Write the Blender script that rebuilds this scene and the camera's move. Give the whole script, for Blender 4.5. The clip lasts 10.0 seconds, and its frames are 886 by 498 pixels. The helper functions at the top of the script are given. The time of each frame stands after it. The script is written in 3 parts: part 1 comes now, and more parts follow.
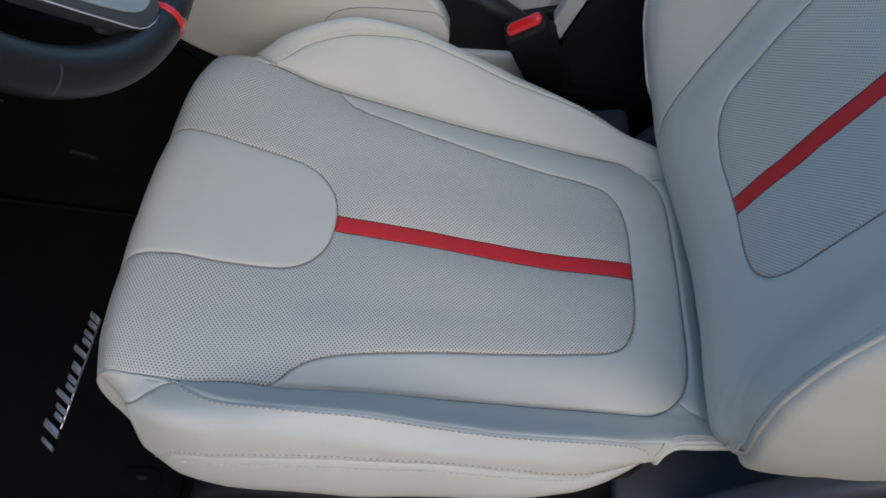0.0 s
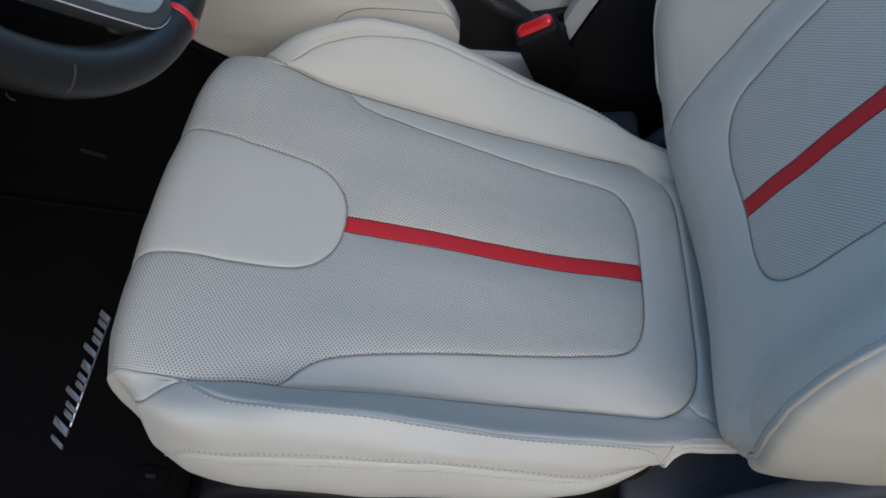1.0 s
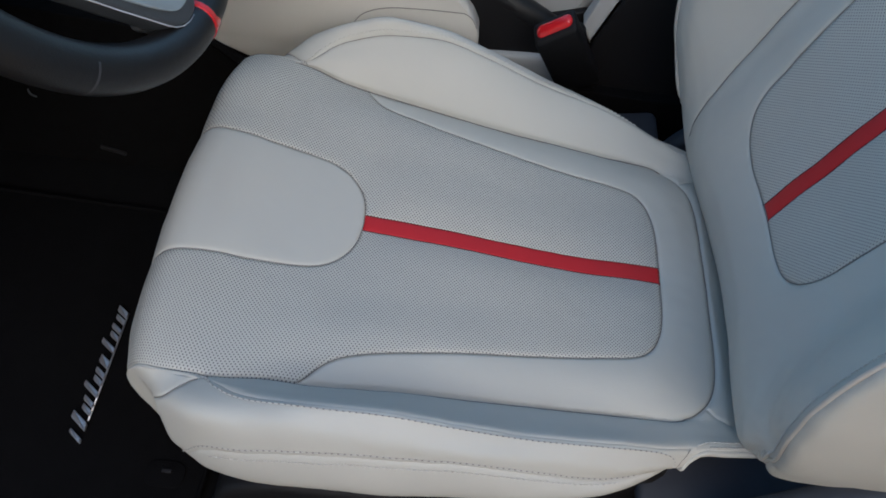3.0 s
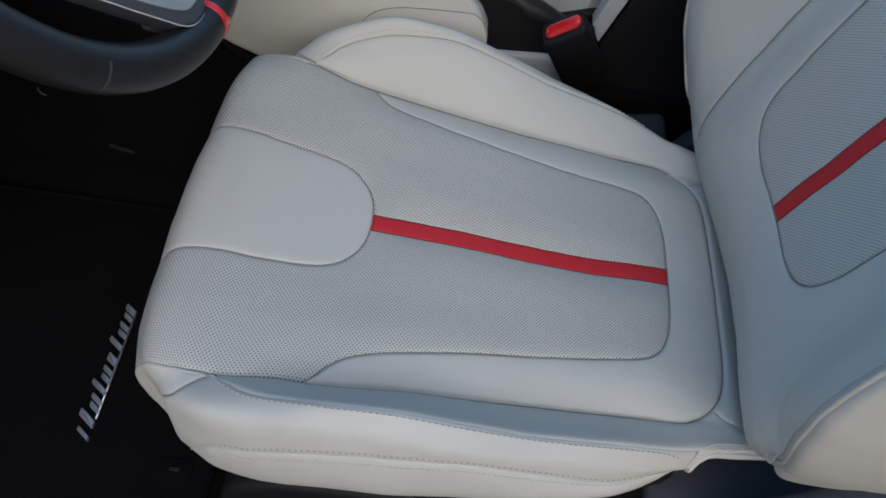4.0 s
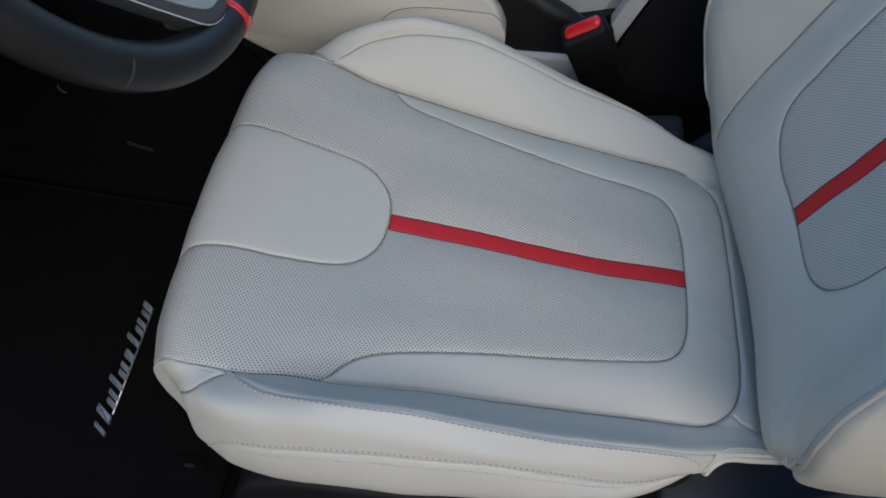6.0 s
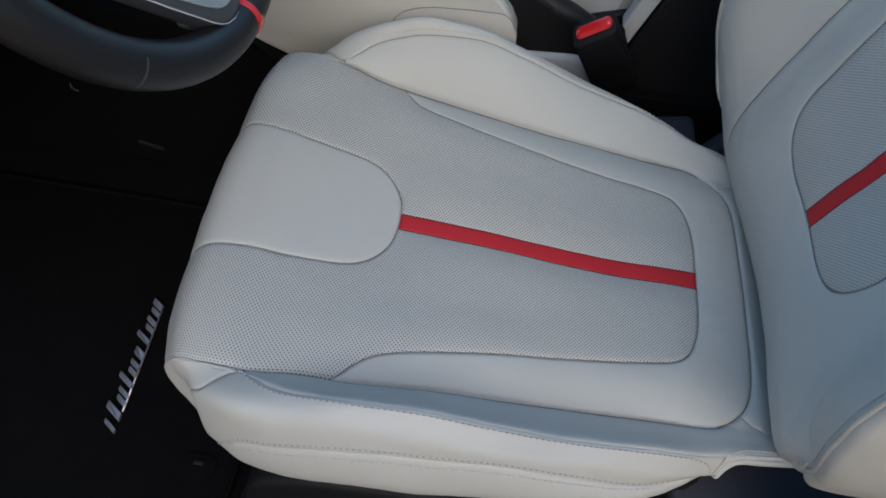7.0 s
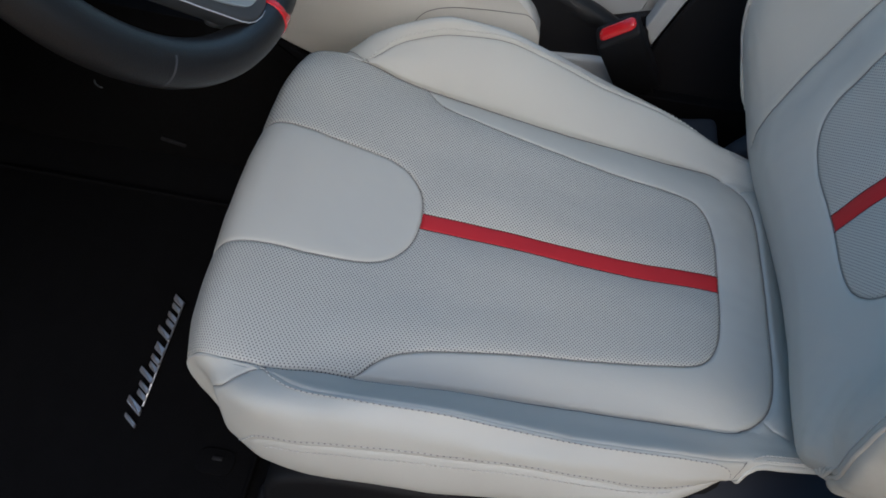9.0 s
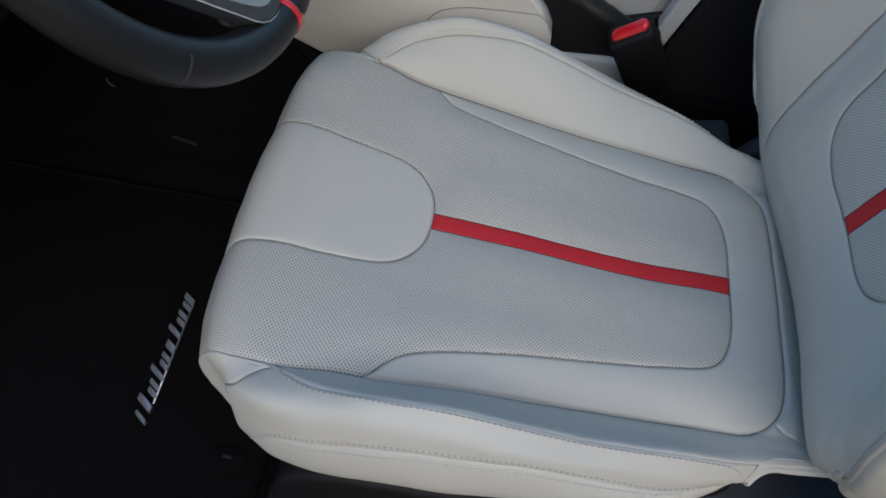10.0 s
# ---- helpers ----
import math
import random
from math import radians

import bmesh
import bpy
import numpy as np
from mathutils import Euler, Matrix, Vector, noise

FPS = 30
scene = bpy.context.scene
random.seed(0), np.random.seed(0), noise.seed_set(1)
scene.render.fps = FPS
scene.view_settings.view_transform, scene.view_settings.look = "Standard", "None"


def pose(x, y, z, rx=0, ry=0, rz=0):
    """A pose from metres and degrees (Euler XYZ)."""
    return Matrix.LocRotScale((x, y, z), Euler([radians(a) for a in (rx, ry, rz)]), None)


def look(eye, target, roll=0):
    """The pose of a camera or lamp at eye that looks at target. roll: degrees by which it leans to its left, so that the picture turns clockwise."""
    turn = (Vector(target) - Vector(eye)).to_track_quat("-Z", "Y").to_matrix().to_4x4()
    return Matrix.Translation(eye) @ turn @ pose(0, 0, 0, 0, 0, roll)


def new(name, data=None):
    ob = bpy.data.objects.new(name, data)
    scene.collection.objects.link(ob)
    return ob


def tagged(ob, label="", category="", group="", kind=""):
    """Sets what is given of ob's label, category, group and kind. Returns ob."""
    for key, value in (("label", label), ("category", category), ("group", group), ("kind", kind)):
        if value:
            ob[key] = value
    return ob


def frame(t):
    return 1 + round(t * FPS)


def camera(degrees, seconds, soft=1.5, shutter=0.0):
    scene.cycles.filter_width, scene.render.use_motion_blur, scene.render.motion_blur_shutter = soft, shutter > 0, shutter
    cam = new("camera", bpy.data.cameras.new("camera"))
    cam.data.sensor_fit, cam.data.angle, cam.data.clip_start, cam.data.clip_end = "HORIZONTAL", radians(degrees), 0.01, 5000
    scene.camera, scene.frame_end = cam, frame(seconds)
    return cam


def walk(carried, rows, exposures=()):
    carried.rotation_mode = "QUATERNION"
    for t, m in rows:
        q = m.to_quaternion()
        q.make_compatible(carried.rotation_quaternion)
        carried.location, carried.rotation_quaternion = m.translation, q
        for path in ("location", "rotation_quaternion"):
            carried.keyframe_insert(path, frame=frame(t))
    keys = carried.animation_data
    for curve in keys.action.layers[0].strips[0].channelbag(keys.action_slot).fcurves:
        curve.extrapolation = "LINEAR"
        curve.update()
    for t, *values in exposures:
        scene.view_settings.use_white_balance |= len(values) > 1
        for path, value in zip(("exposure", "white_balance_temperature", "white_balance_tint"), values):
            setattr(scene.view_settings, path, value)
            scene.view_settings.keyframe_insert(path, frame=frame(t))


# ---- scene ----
cam = camera(58.46, 10.0, soft=1.72)

# The camera is held in the open driver's door and pans slowly towards the front of the car.
walk(cam, [
    (0.0, pose(0.2467, -0.4248, 0.8062, 38.190, -5.160, 3.924)),
    (0.5, pose(0.2457, -0.4249, 0.8064, 38.215, -5.086, 4.211)),
    (1.0, pose(0.2447, -0.4250, 0.8065, 38.190, -4.972, 4.500)),
    (1.5, pose(0.2437, -0.4251, 0.8066, 38.151, -4.857, 4.801)),
    (2.0, pose(0.2427, -0.4253, 0.8067, 38.122, -4.790, 5.097)),
    (2.5, pose(0.2418, -0.4254, 0.8067, 38.087, -4.696, 5.371)),
    (3.0, pose(0.2409, -0.4254, 0.8067, 38.066, -4.619, 5.610)),
    (3.5, pose(0.2400, -0.4255, 0.8066, 38.045, -4.541, 5.847)),
    (4.0, pose(0.2391, -0.4256, 0.8066, 38.024, -4.464, 6.086)),
    (4.5, pose(0.2382, -0.4257, 0.8065, 38.012, -4.371, 6.294)),
    (5.0, pose(0.2372, -0.4259, 0.8064, 38.001, -4.281, 6.515)),
    (5.5, pose(0.2362, -0.4260, 0.8063, 37.981, -4.201, 6.775)),
    (6.0, pose(0.2352, -0.4261, 0.8062, 37.957, -4.098, 7.080)),
    (6.5, pose(0.2342, -0.4263, 0.8062, 37.932, -3.995, 7.391)),
    (7.0, pose(0.2330, -0.4264, 0.8061, 37.906, -3.890, 7.711)),
    (7.5, pose(0.2318, -0.4266, 0.8061, 37.882, -3.783, 8.034)),
    (8.0, pose(0.2306, -0.4269, 0.8061, 37.865, -3.699, 8.337)),
    (8.5, pose(0.2292, -0.4271, 0.8062, 37.836, -3.592, 8.629)),
    (9.0, pose(0.2278, -0.4274, 0.8063, 37.815, -3.504, 8.962)),
    (9.5, pose(0.2262, -0.4277, 0.8065, 37.787, -3.414, 9.219)),
    (10.0, pose(0.2245, -0.4280, 0.8067, 37.752, -3.300, 9.564)),
], exposures=[(0.0, 0.90, 5590, -1), (10.0, 0.83, 5590, -1)])

# x runs from the front of the car to its rear, y from the driver's door to the passenger, z up; z = 0 is the carpet.

# ---- daylight ----
SUN_ELEVATION = radians(40)
SUN_TURN = radians(167)
world = bpy.data.worlds.new("sky")
scene.world = world
world.use_nodes = True
wn = world.node_tree.nodes
wl = world.node_tree.links
sky = wn.new("ShaderNodeTexSky")
sky.sky_type = "NISHITA"
sky.sun_disc = False
sky.sun_elevation = SUN_ELEVATION
sky.sun_rotation = SUN_TURN
sky.air_density, sky.dust_density, sky.ozone_density = 1.0, 1.5, 1.2
wl.new(sky.outputs["Color"], wn["Background"].inputs["Color"])
wn["Background"].inputs["Strength"].default_value = 0.15

sun = bpy.data.lights.new("sun", "SUN")
sun.energy, sun.angle, sun.color = 0.70, radians(55), (1.0, 0.54, 0.24)
sun_ob = new("sun", sun)
sun_ob.matrix_world = look((8 * math.sin(SUN_TURN), 8 * math.cos(SUN_TURN), 8 * math.tan(SUN_ELEVATION)), (0, 0, 0))


# ---- materials ----
def material(name, colour, rough=0.5, metal=0.0, grain=0.0, grain_scale=900.0, mottle=0.0, mottle_scale=14.0,
             spec=0.5, coat=0.0, holes=False):
    """A procedural surface: mottled base colour, fine bump grain, and round perforations on the sheet's own grid if wanted."""
    m = bpy.data.materials.new(name)
    m.use_nodes = True
    n, l = m.node_tree.nodes, m.node_tree.links
    b = n["Principled BSDF"]
    b.inputs["Roughness"].default_value = rough
    b.inputs["Metallic"].default_value = metal
    b.inputs["Specular IOR Level"].default_value = spec
    b.inputs["Coat Weight"].default_value = coat
    co = n.new("ShaderNodeTexCoord")
    big = n.new("ShaderNodeTexNoise")
    big.inputs["Scale"].default_value = mottle_scale
    big.inputs["Detail"].default_value = 4
    l.new(co.outputs["Object"], big.inputs["Vector"])
    ramp = n.new("ShaderNodeMix")
    ramp.data_type = "RGBA"
    ramp.inputs["A"].default_value = (*[c * (1 - mottle) for c in colour], 1)
    ramp.inputs["B"].default_value = (*[min(1, c * (1 + mottle)) for c in colour], 1)
    l.new(big.outputs["Fac"], ramp.inputs["Factor"])
    colour_out = ramp.outputs["Result"]
    fine = n.new("ShaderNodeTexNoise")
    fine.inputs["Scale"].default_value = grain_scale
    fine.inputs["Detail"].default_value = 3
    l.new(co.outputs["Object"], fine.inputs["Vector"])
    bump = n.new("ShaderNodeBump")
    bump.inputs["Strength"].default_value = grain
    bump.inputs["Distance"].default_value = 0.0006
    l.new(fine.outputs["Fac"], bump.inputs["Height"])
    rough_map = n.new("ShaderNodeMapRange")
    rough_map.inputs["To Min"].default_value = max(0, rough - 0.06)
    rough_map.inputs["To Max"].default_value = min(1, rough + 0.06)
    l.new(big.outputs["Fac"], rough_map.inputs["Value"])
    l.new(rough_map.outputs["Result"], b.inputs["Roughness"])
    crease = n.new("ShaderNodeTexNoise")
    crease.inputs["Scale"].default_value = grain_scale * 0.14
    crease.inputs["Detail"].default_value = 2
    l.new(co.outputs["Object"], crease.inputs["Vector"])
    soft_bump = n.new("ShaderNodeBump")
    soft_bump.inputs["Strength"].default_value = grain * 0.5
    soft_bump.inputs["Distance"].default_value = 0.0006
    l.new(crease.outputs["Fac"], soft_bump.inputs["Height"])
    l.new(bump.outputs["Normal"], soft_bump.inputs["Normal"])
    normal_out = soft_bump.outputs["Normal"]
    if holes:
        a, rows_apart, radius = holes
        uv = n.new("ShaderNodeUVMap")
        uv.uv_map = "sheet"
        cell = (a, 2 * rows_apart, 1.0)
        near = []
        for shift in (0.0, 0.5):
            s = n.new("ShaderNodeVectorMath")
            s.operation = "DIVIDE"
            s.inputs[1].default_value = cell
            l.new(uv.outputs["UV"], s.inputs[0])
            o = n.new("ShaderNodeVectorMath")
            o.operation = "ADD"
            o.inputs[1].default_value = (shift, shift, 0)
            l.new(s.outputs[0], o.inputs[0])
            f = n.new("ShaderNodeVectorMath")
            f.operation = "FRACTION"
            l.new(o.outputs[0], f.inputs[0])
            c = n.new("ShaderNodeVectorMath")
            c.operation = "SUBTRACT"
            c.inputs[1].default_value = (0.5, 0.5, 0)
            l.new(f.outputs[0], c.inputs[0])
            g = n.new("ShaderNodeVectorMath")
            g.operation = "MULTIPLY"
            g.inputs[1].default_value = (cell[0], cell[1], 0)
            l.new(c.outputs[0], g.inputs[0])
            d = n.new("ShaderNodeVectorMath")
            d.operation = "LENGTH"
            l.new(g.outputs[0], d.inputs[0])
            near.append(d.outputs["Value"])
        low = n.new("ShaderNodeMath")
        low.operation = "MINIMUM"
        l.new(near[0], low.inputs[0])
        l.new(near[1], low.inputs[1])
        edge = n.new("ShaderNodeMapRange")
        edge.interpolation_type = "SMOOTHSTEP"
        edge.inputs["From Min"].default_value = radius * 0.7
        edge.inputs["From Max"].default_value = radius * 1.3
        l.new(low.outputs[0], edge.inputs["Value"])
        hole = n.new("ShaderNodeMix")
        hole.data_type = "RGBA"
        hole.inputs["A"].default_value = (0.11, 0.11, 0.115, 1)
        l.new(colour_out, hole.inputs["B"])
        l.new(edge.outputs["Result"], hole.inputs["Factor"])
        colour_out = hole.outputs["Result"]
        dent = n.new("ShaderNodeBump")
        dent.inputs["Strength"].default_value = 0.5
        dent.inputs["Distance"].default_value = 0.0006
        l.new(edge.outputs["Result"], dent.inputs["Height"])
        l.new(normal_out, dent.inputs["Normal"])
        normal_out = dent.outputs["Normal"]
    l.new(colour_out, b.inputs["Base Color"])
    l.new(normal_out, b.inputs["Normal"])
    return m


LEATHER = (0.505, 0.502, 0.455)
leather = material("grey_leather", LEATHER, 0.52, grain=0.25, grain_scale=1100, mottle=0.03)
perforated = material("perforated_leather", LEATHER, 0.55, grain=0.2, grain_scale=1100, mottle=0.03, holes=(0.0029, 0.00172, 0.00053))
fine_perforated = material("fine_perforated_leather", LEATHER, 0.55, grain=0.2, grain_scale=1100, mottle=0.03, holes=(0.0027, 0.0016, 0.00043))
red_fabric = material("red_leather", (0.47, 0.012, 0.018), 0.55, grain=0.3, grain_scale=1300, mottle=0.06)
thread = material("thread", (0.56, 0.55, 0.515), 0.7, grain=0.3)
piping_mat = material("piping_leather", (0.49, 0.475, 0.43), 0.45, grain=0.2, mottle=0.04)
grey_trim = material("grey_plastic", (0.44, 0.45, 0.445), 0.55, grain=0.3, grain_scale=1500, mottle=0.03)
cream_trim = material("cream_plastic", (0.60, 0.585, 0.53), 0.5, grain=0.3, grain_scale=1500, mottle=0.03)
black_plastic = material("black_plastic", (0.008, 0.008, 0.009), 0.6, grain=0.4, grain_scale=1400, mottle=0.1, spec=0.25)
charcoal_plastic = material("charcoal_plastic", (0.038, 0.043, 0.055), 0.5, grain=0.4, grain_scale=1400, mottle=0.1)
black_leather = material("black_leather", (0.0115, 0.012, 0.013), 0.42, grain=0.3, grain_scale=1000, mottle=0.1, spec=0.38)
carpet_mat = material("black_carpet", (0.0060, 0.0060, 0.0065), 0.95, grain=1.0, grain_scale=700, mottle=0.3, mottle_scale=60, spec=0.04)
floor_mat_mat = material("black_mat_pile", (0.0050, 0.0050, 0.0055), 0.95, grain=1.0, grain_scale=600, mottle=0.3, mottle_scale=50, spec=0.04)
seam_grey = material("rim_joint_thread", (0.055, 0.055, 0.06), 0.5, mottle=0.05)
chrome = material("chrome", (0.62, 0.62, 0.65), 0.38, metal=0.8, mottle=0.05)
satin_silver = material("satin_silver", (0.52, 0.60, 0.64), 0.24, metal=0.5, mottle=0.03)
gunmetal = material("gunmetal_plastic", (0.06, 0.066, 0.072), 0.42, mottle=0.05)
bright_trim = material("bright_trim", (0.75, 0.76, 0.78), 0.25, metal=0.4, mottle=0.03)
# dark grey for the shade and thread drawn into seams
seam_shade = material("dark_seam_thread", (0.21, 0.205, 0.195), 0.8, grain=0.3)
dark_red = material("dark_red_thread", (0.10, 0.008, 0.012), 0.8, grain=0.3)
gloss_red = material("gloss_red", (0.62, 0.012, 0.016), 0.2, coat=0.5, mottle=0.03)
needle_grey = material("needle_grey", (0.28, 0.275, 0.265), 0.7, mottle=0.1)
button_red = material("button_red", (0.56, 0.010, 0.016), 0.25, mottle=0.12, mottle_scale=120, coat=0.6)
dim_grey = material("dim_grey_plastic", (0.014, 0.014, 0.016), 0.7, mottle=0.1, spec=0.2)
headliner = material("headliner_cloth", (0.42, 0.41, 0.39), 0.9, grain=0.5, mottle=0.05)
# orange tint chosen so the unseen ground throws warm light upward
bounce_ground = material("concrete_ground", (0.50, 0.315, 0.165), 0.9, grain=1.0, grain_scale=150, mottle=0.25, mottle_scale=3)
tan_render = material("tan_render", (0.62, 0.39, 0.21), 0.9, grain=0.8, grain_scale=120, mottle=0.12, mottle_scale=2)


def tinted_glass(name, colour):
    m = bpy.data.materials.new(name)
    m.use_nodes = True
    n, l = m.node_tree.nodes, m.node_tree.links
    clear, gloss, mix = n.new("ShaderNodeBsdfTransparent"), n.new("ShaderNodeBsdfGlossy"), n.new("ShaderNodeMixShader")
    clear.inputs["Color"].default_value = (*colour, 1)
    gloss.inputs["Roughness"].default_value = 0.02
    mix.inputs["Fac"].default_value = 0.06
    l.new(clear.outputs[0], mix.inputs[1])
    l.new(gloss.outputs[0], mix.inputs[2])
    l.new(mix.outputs[0], n["Material Output"].inputs["Surface"])
    return m


green_glass = tinted_glass("green_tinted_glass", (0.95, 1.0, 0.97))
roof_glass = tinted_glass("roof_glass", (0.90, 0.97, 0.95))


# ---- tools ----
def table(xs, ys):
    """A smooth curve through a few design stations (monotone cubic)."""
    xs, ys = np.array(xs, float), np.array(ys, float)
    h, d = np.diff(xs), np.diff(ys) / np.diff(xs)
    m = np.zeros_like(ys)
    m[0], m[-1] = d[0], d[-1]
    for i in range(1, len(xs) - 1):
        if d[i - 1] * d[i] > 0:
            a, b = 2 * h[i] + h[i - 1], h[i] + 2 * h[i - 1]
            m[i] = (a + b) / (a / d[i - 1] + b / d[i])

    def curve(x):
        x = np.clip(np.asarray(x, float), xs[0], xs[-1])
        i = np.clip(np.searchsorted(xs, x) - 1, 0, len(xs) - 2)
        t = (x - xs[i]) / h[i]
        return ((2 * t**3 - 3 * t**2 + 1) * ys[i] + (t**3 - 2 * t**2 + t) * h[i] * m[i]
                + (-2 * t**3 + 3 * t**2) * ys[i + 1] + (t**3 - t**2) * h[i] * m[i + 1])
    return curve


def through_points(v, knots, values, sharp=()):
    """Cubic through per-point control values (one array a knot), with a crease at the sharp knots."""
    v = np.asarray(v, float)
    knots = np.array(knots, float)
    vals = np.stack(np.broadcast_arrays(*values, v)[:-1])
    n = len(knots)
    slope = [(vals[i + 1] - vals[i]) / (knots[i + 1] - knots[i]) for i in range(n - 1)]
    left, right = [None] * n, [None] * n
    for i in range(n):
        if i == 0:
            left[i] = right[i] = slope[0] * 0
        elif i == n - 1:
            left[i] = right[i] = slope[-1]
        elif i in sharp:
            left[i], right[i] = slope[i - 1], slope[i]
        else:
            a, b = knots[i] - knots[i - 1], knots[i + 1] - knots[i]
            left[i] = right[i] = (slope[i - 1] * b + slope[i] * a) / (a + b)
    out = np.zeros_like(v)
    seg = np.clip(np.searchsorted(knots, v, side="right") - 1, 0, n - 2)
    for i in range(n - 1):
        k = seg == i
        h = knots[i + 1] - knots[i]
        t = (v[k] - knots[i]) / h
        out[k] = ((2 * t**3 - 3 * t**2 + 1) * vals[i][k] + (t**3 - 2 * t**2 + t) * h * right[i][k]
                  + (-2 * t**3 + 3 * t**2) * vals[i + 1][k] + (t**3 - t**2) * h * left[i + 1][k])
    return out


def mesh_object(name, verts, faces, mat, parent=None, label="", smooth=True):
    me = bpy.data.meshes.new(name)
    me.from_pydata([tuple(map(float, p)) for p in verts], [], [tuple(map(int, f)) for f in faces])
    me.update()
    if smooth:
        me.polygons.foreach_set("use_smooth", [True] * len(me.polygons))
    me.materials.append(mat)
    ob = new(name, me)
    if parent:
        ob.parent = parent
    return tagged(ob, label)


def part(name, bm, mat, parent=None, label="", smooth=True):
    """Links a bmesh as one mesh object under a thing."""
    me = bpy.data.meshes.new(name)
    bmesh.ops.recalc_face_normals(bm, faces=bm.faces)
    bm.to_mesh(me)
    bm.free()
    if smooth:
        me.polygons.foreach_set("use_smooth", [True] * len(me.polygons))
    me.materials.append(mat)
    ob = new(name, me)
    if parent:
        ob.parent = parent
    return tagged(ob, label)


def thing(name, label, category, group="", kind=""):
    ob = new(name)
    ob.empty_display_size = 0.05
    return tagged(ob, label, category, group, kind)


def block(size, at=(0, 0, 0), bevel=0.004, segments=3, turn=(0, 0, 0), bm=None, taper=1.0):
    """A bevelled block; taper narrows its top."""
    b = bmesh.new()
    bmesh.ops.create_cube(b, size=1)
    for v in b.verts:
        k = taper if v.co.z > 0 else 1.0
        v.co = Vector((v.co.x * size[0] * k, v.co.y * size[1] * k, v.co.z * size[2]))
    if bevel:
        bmesh.ops.bevel(b, geom=list(b.edges), offset=bevel, segments=segments, affect="EDGES", profile=0.5)
    bmesh.ops.transform(b, matrix=pose(*at, *turn), verts=b.verts)
    if bm is None:
        return b
    merge(bm, b)
    return bm


def merge(bm, other):
    """Adds the other bmesh to bm."""
    made = {}
    for v in other.verts:
        made[v] = bm.verts.new(v.co)
    for f in other.faces:
        bm.faces.new([made[v] for v in f.verts])
    other.free()


def extrude_outline(outline, depth, bevel=0.003, segments=3):
    """A flat outline in xy, given depth in z, with rounded edges."""
    b = bmesh.new()
    f = b.faces.new([b.verts.new((x, y, 0)) for x, y in outline])
    r = bmesh.ops.extrude_face_region(b, geom=[f])
    bmesh.ops.translate(b, vec=(0, 0, depth), verts=[g for g in r["geom"] if isinstance(g, bmesh.types.BMVert)])
    if bevel:
        edges = [e for e in b.edges if abs(e.verts[0].co.z - e.verts[1].co.z) < 1e-7]
        bmesh.ops.bevel(b, geom=edges, offset=bevel, segments=segments, affect="EDGES", profile=0.5)
    return b


def rounded(corners, radius, steps=6):
    """Corner points to an outline with rounded corners."""
    out = []
    n = len(corners)
    for i in range(n):
        p, a, c = Vector(corners[i]), Vector(corners[i - 1]), Vector(corners[(i + 1) % n])
        r = radius[i] if isinstance(radius, (list, tuple)) else radius
        u, w = (a - p), (c - p)
        k = min(r, u.length * 0.45, w.length * 0.45)
        s, e = p + u.normalized() * k, p + w.normalized() * k
        for j in range(steps + 1):
            t = j / steps
            out.append(tuple(s * (1 - t) ** 2 + p * 2 * t * (1 - t) + e * t * t))
    return out


def tube(points, radius, sides=10, closed=False, cap=True):
    """A round bar along points; radius a number or one a point. Returns verts, faces."""
    pts = [Vector(p) for p in points]
    n = len(pts)
    verts, faces = [], []
    ref = None
    for i, p in enumerate(pts):
        a = pts[i - 1] if (i > 0 or closed) else p
        b = pts[(i + 1) % n] if (i < n - 1 or closed) else p
        d = (b - a).normalized()
        if ref is None:
            ref = d.orthogonal().normalized()
        ref = (ref - d * ref.dot(d)).normalized()
        side = d.cross(ref)
        r = radius[i] if hasattr(radius, "__len__") else radius
        for j in range(sides):
            g = 2 * math.pi * j / sides
            verts.append(p + (ref * math.cos(g) + side * math.sin(g)) * r)
    for i in range(n if closed else n - 1):
        k = (i + 1) % n
        for j in range(sides):
            j2 = (j + 1) % sides
            faces.append((i * sides + j, i * sides + j2, k * sides + j2, k * sides + j))
    if cap and not closed:
        faces.append(tuple(range(sides))[::-1])
        faces.append(tuple((n - 1) * sides + j for j in range(sides)))
    return verts, faces


def resample(line, step):
    line = np.array(line, float)
    seg = np.r_[0, np.cumsum(np.linalg.norm(np.diff(line, axis=0), axis=1))]
    n = max(2, int(round(seg[-1] / step)) + 1)
    s = np.linspace(0, seg[-1], n)
    return np.stack([np.interp(s, seg, line[:, k]) for k in range(line.shape[1])], 1)


def unit_normals(shape, u, w, e=2e-4):
    du = shape(u + e, w) - shape(u - e, w)
    dw = shape(u, w + e) - shape(u, w - e)
    n = np.cross(du, dw)
    return n / (np.linalg.norm(n, axis=1, keepdims=True) + 1e-12)


def ripple_at(p):
    """Gentle unevenness of a stretched cover, in metres, at places of its flat pattern."""
    return np.array([0.0006 * noise.noise(Vector((x * 22, y * 22, 3.0))) + 0.0004 * noise.noise(Vector((x * 70, y * 70, 7.0))) for x, y in p.tolist()])


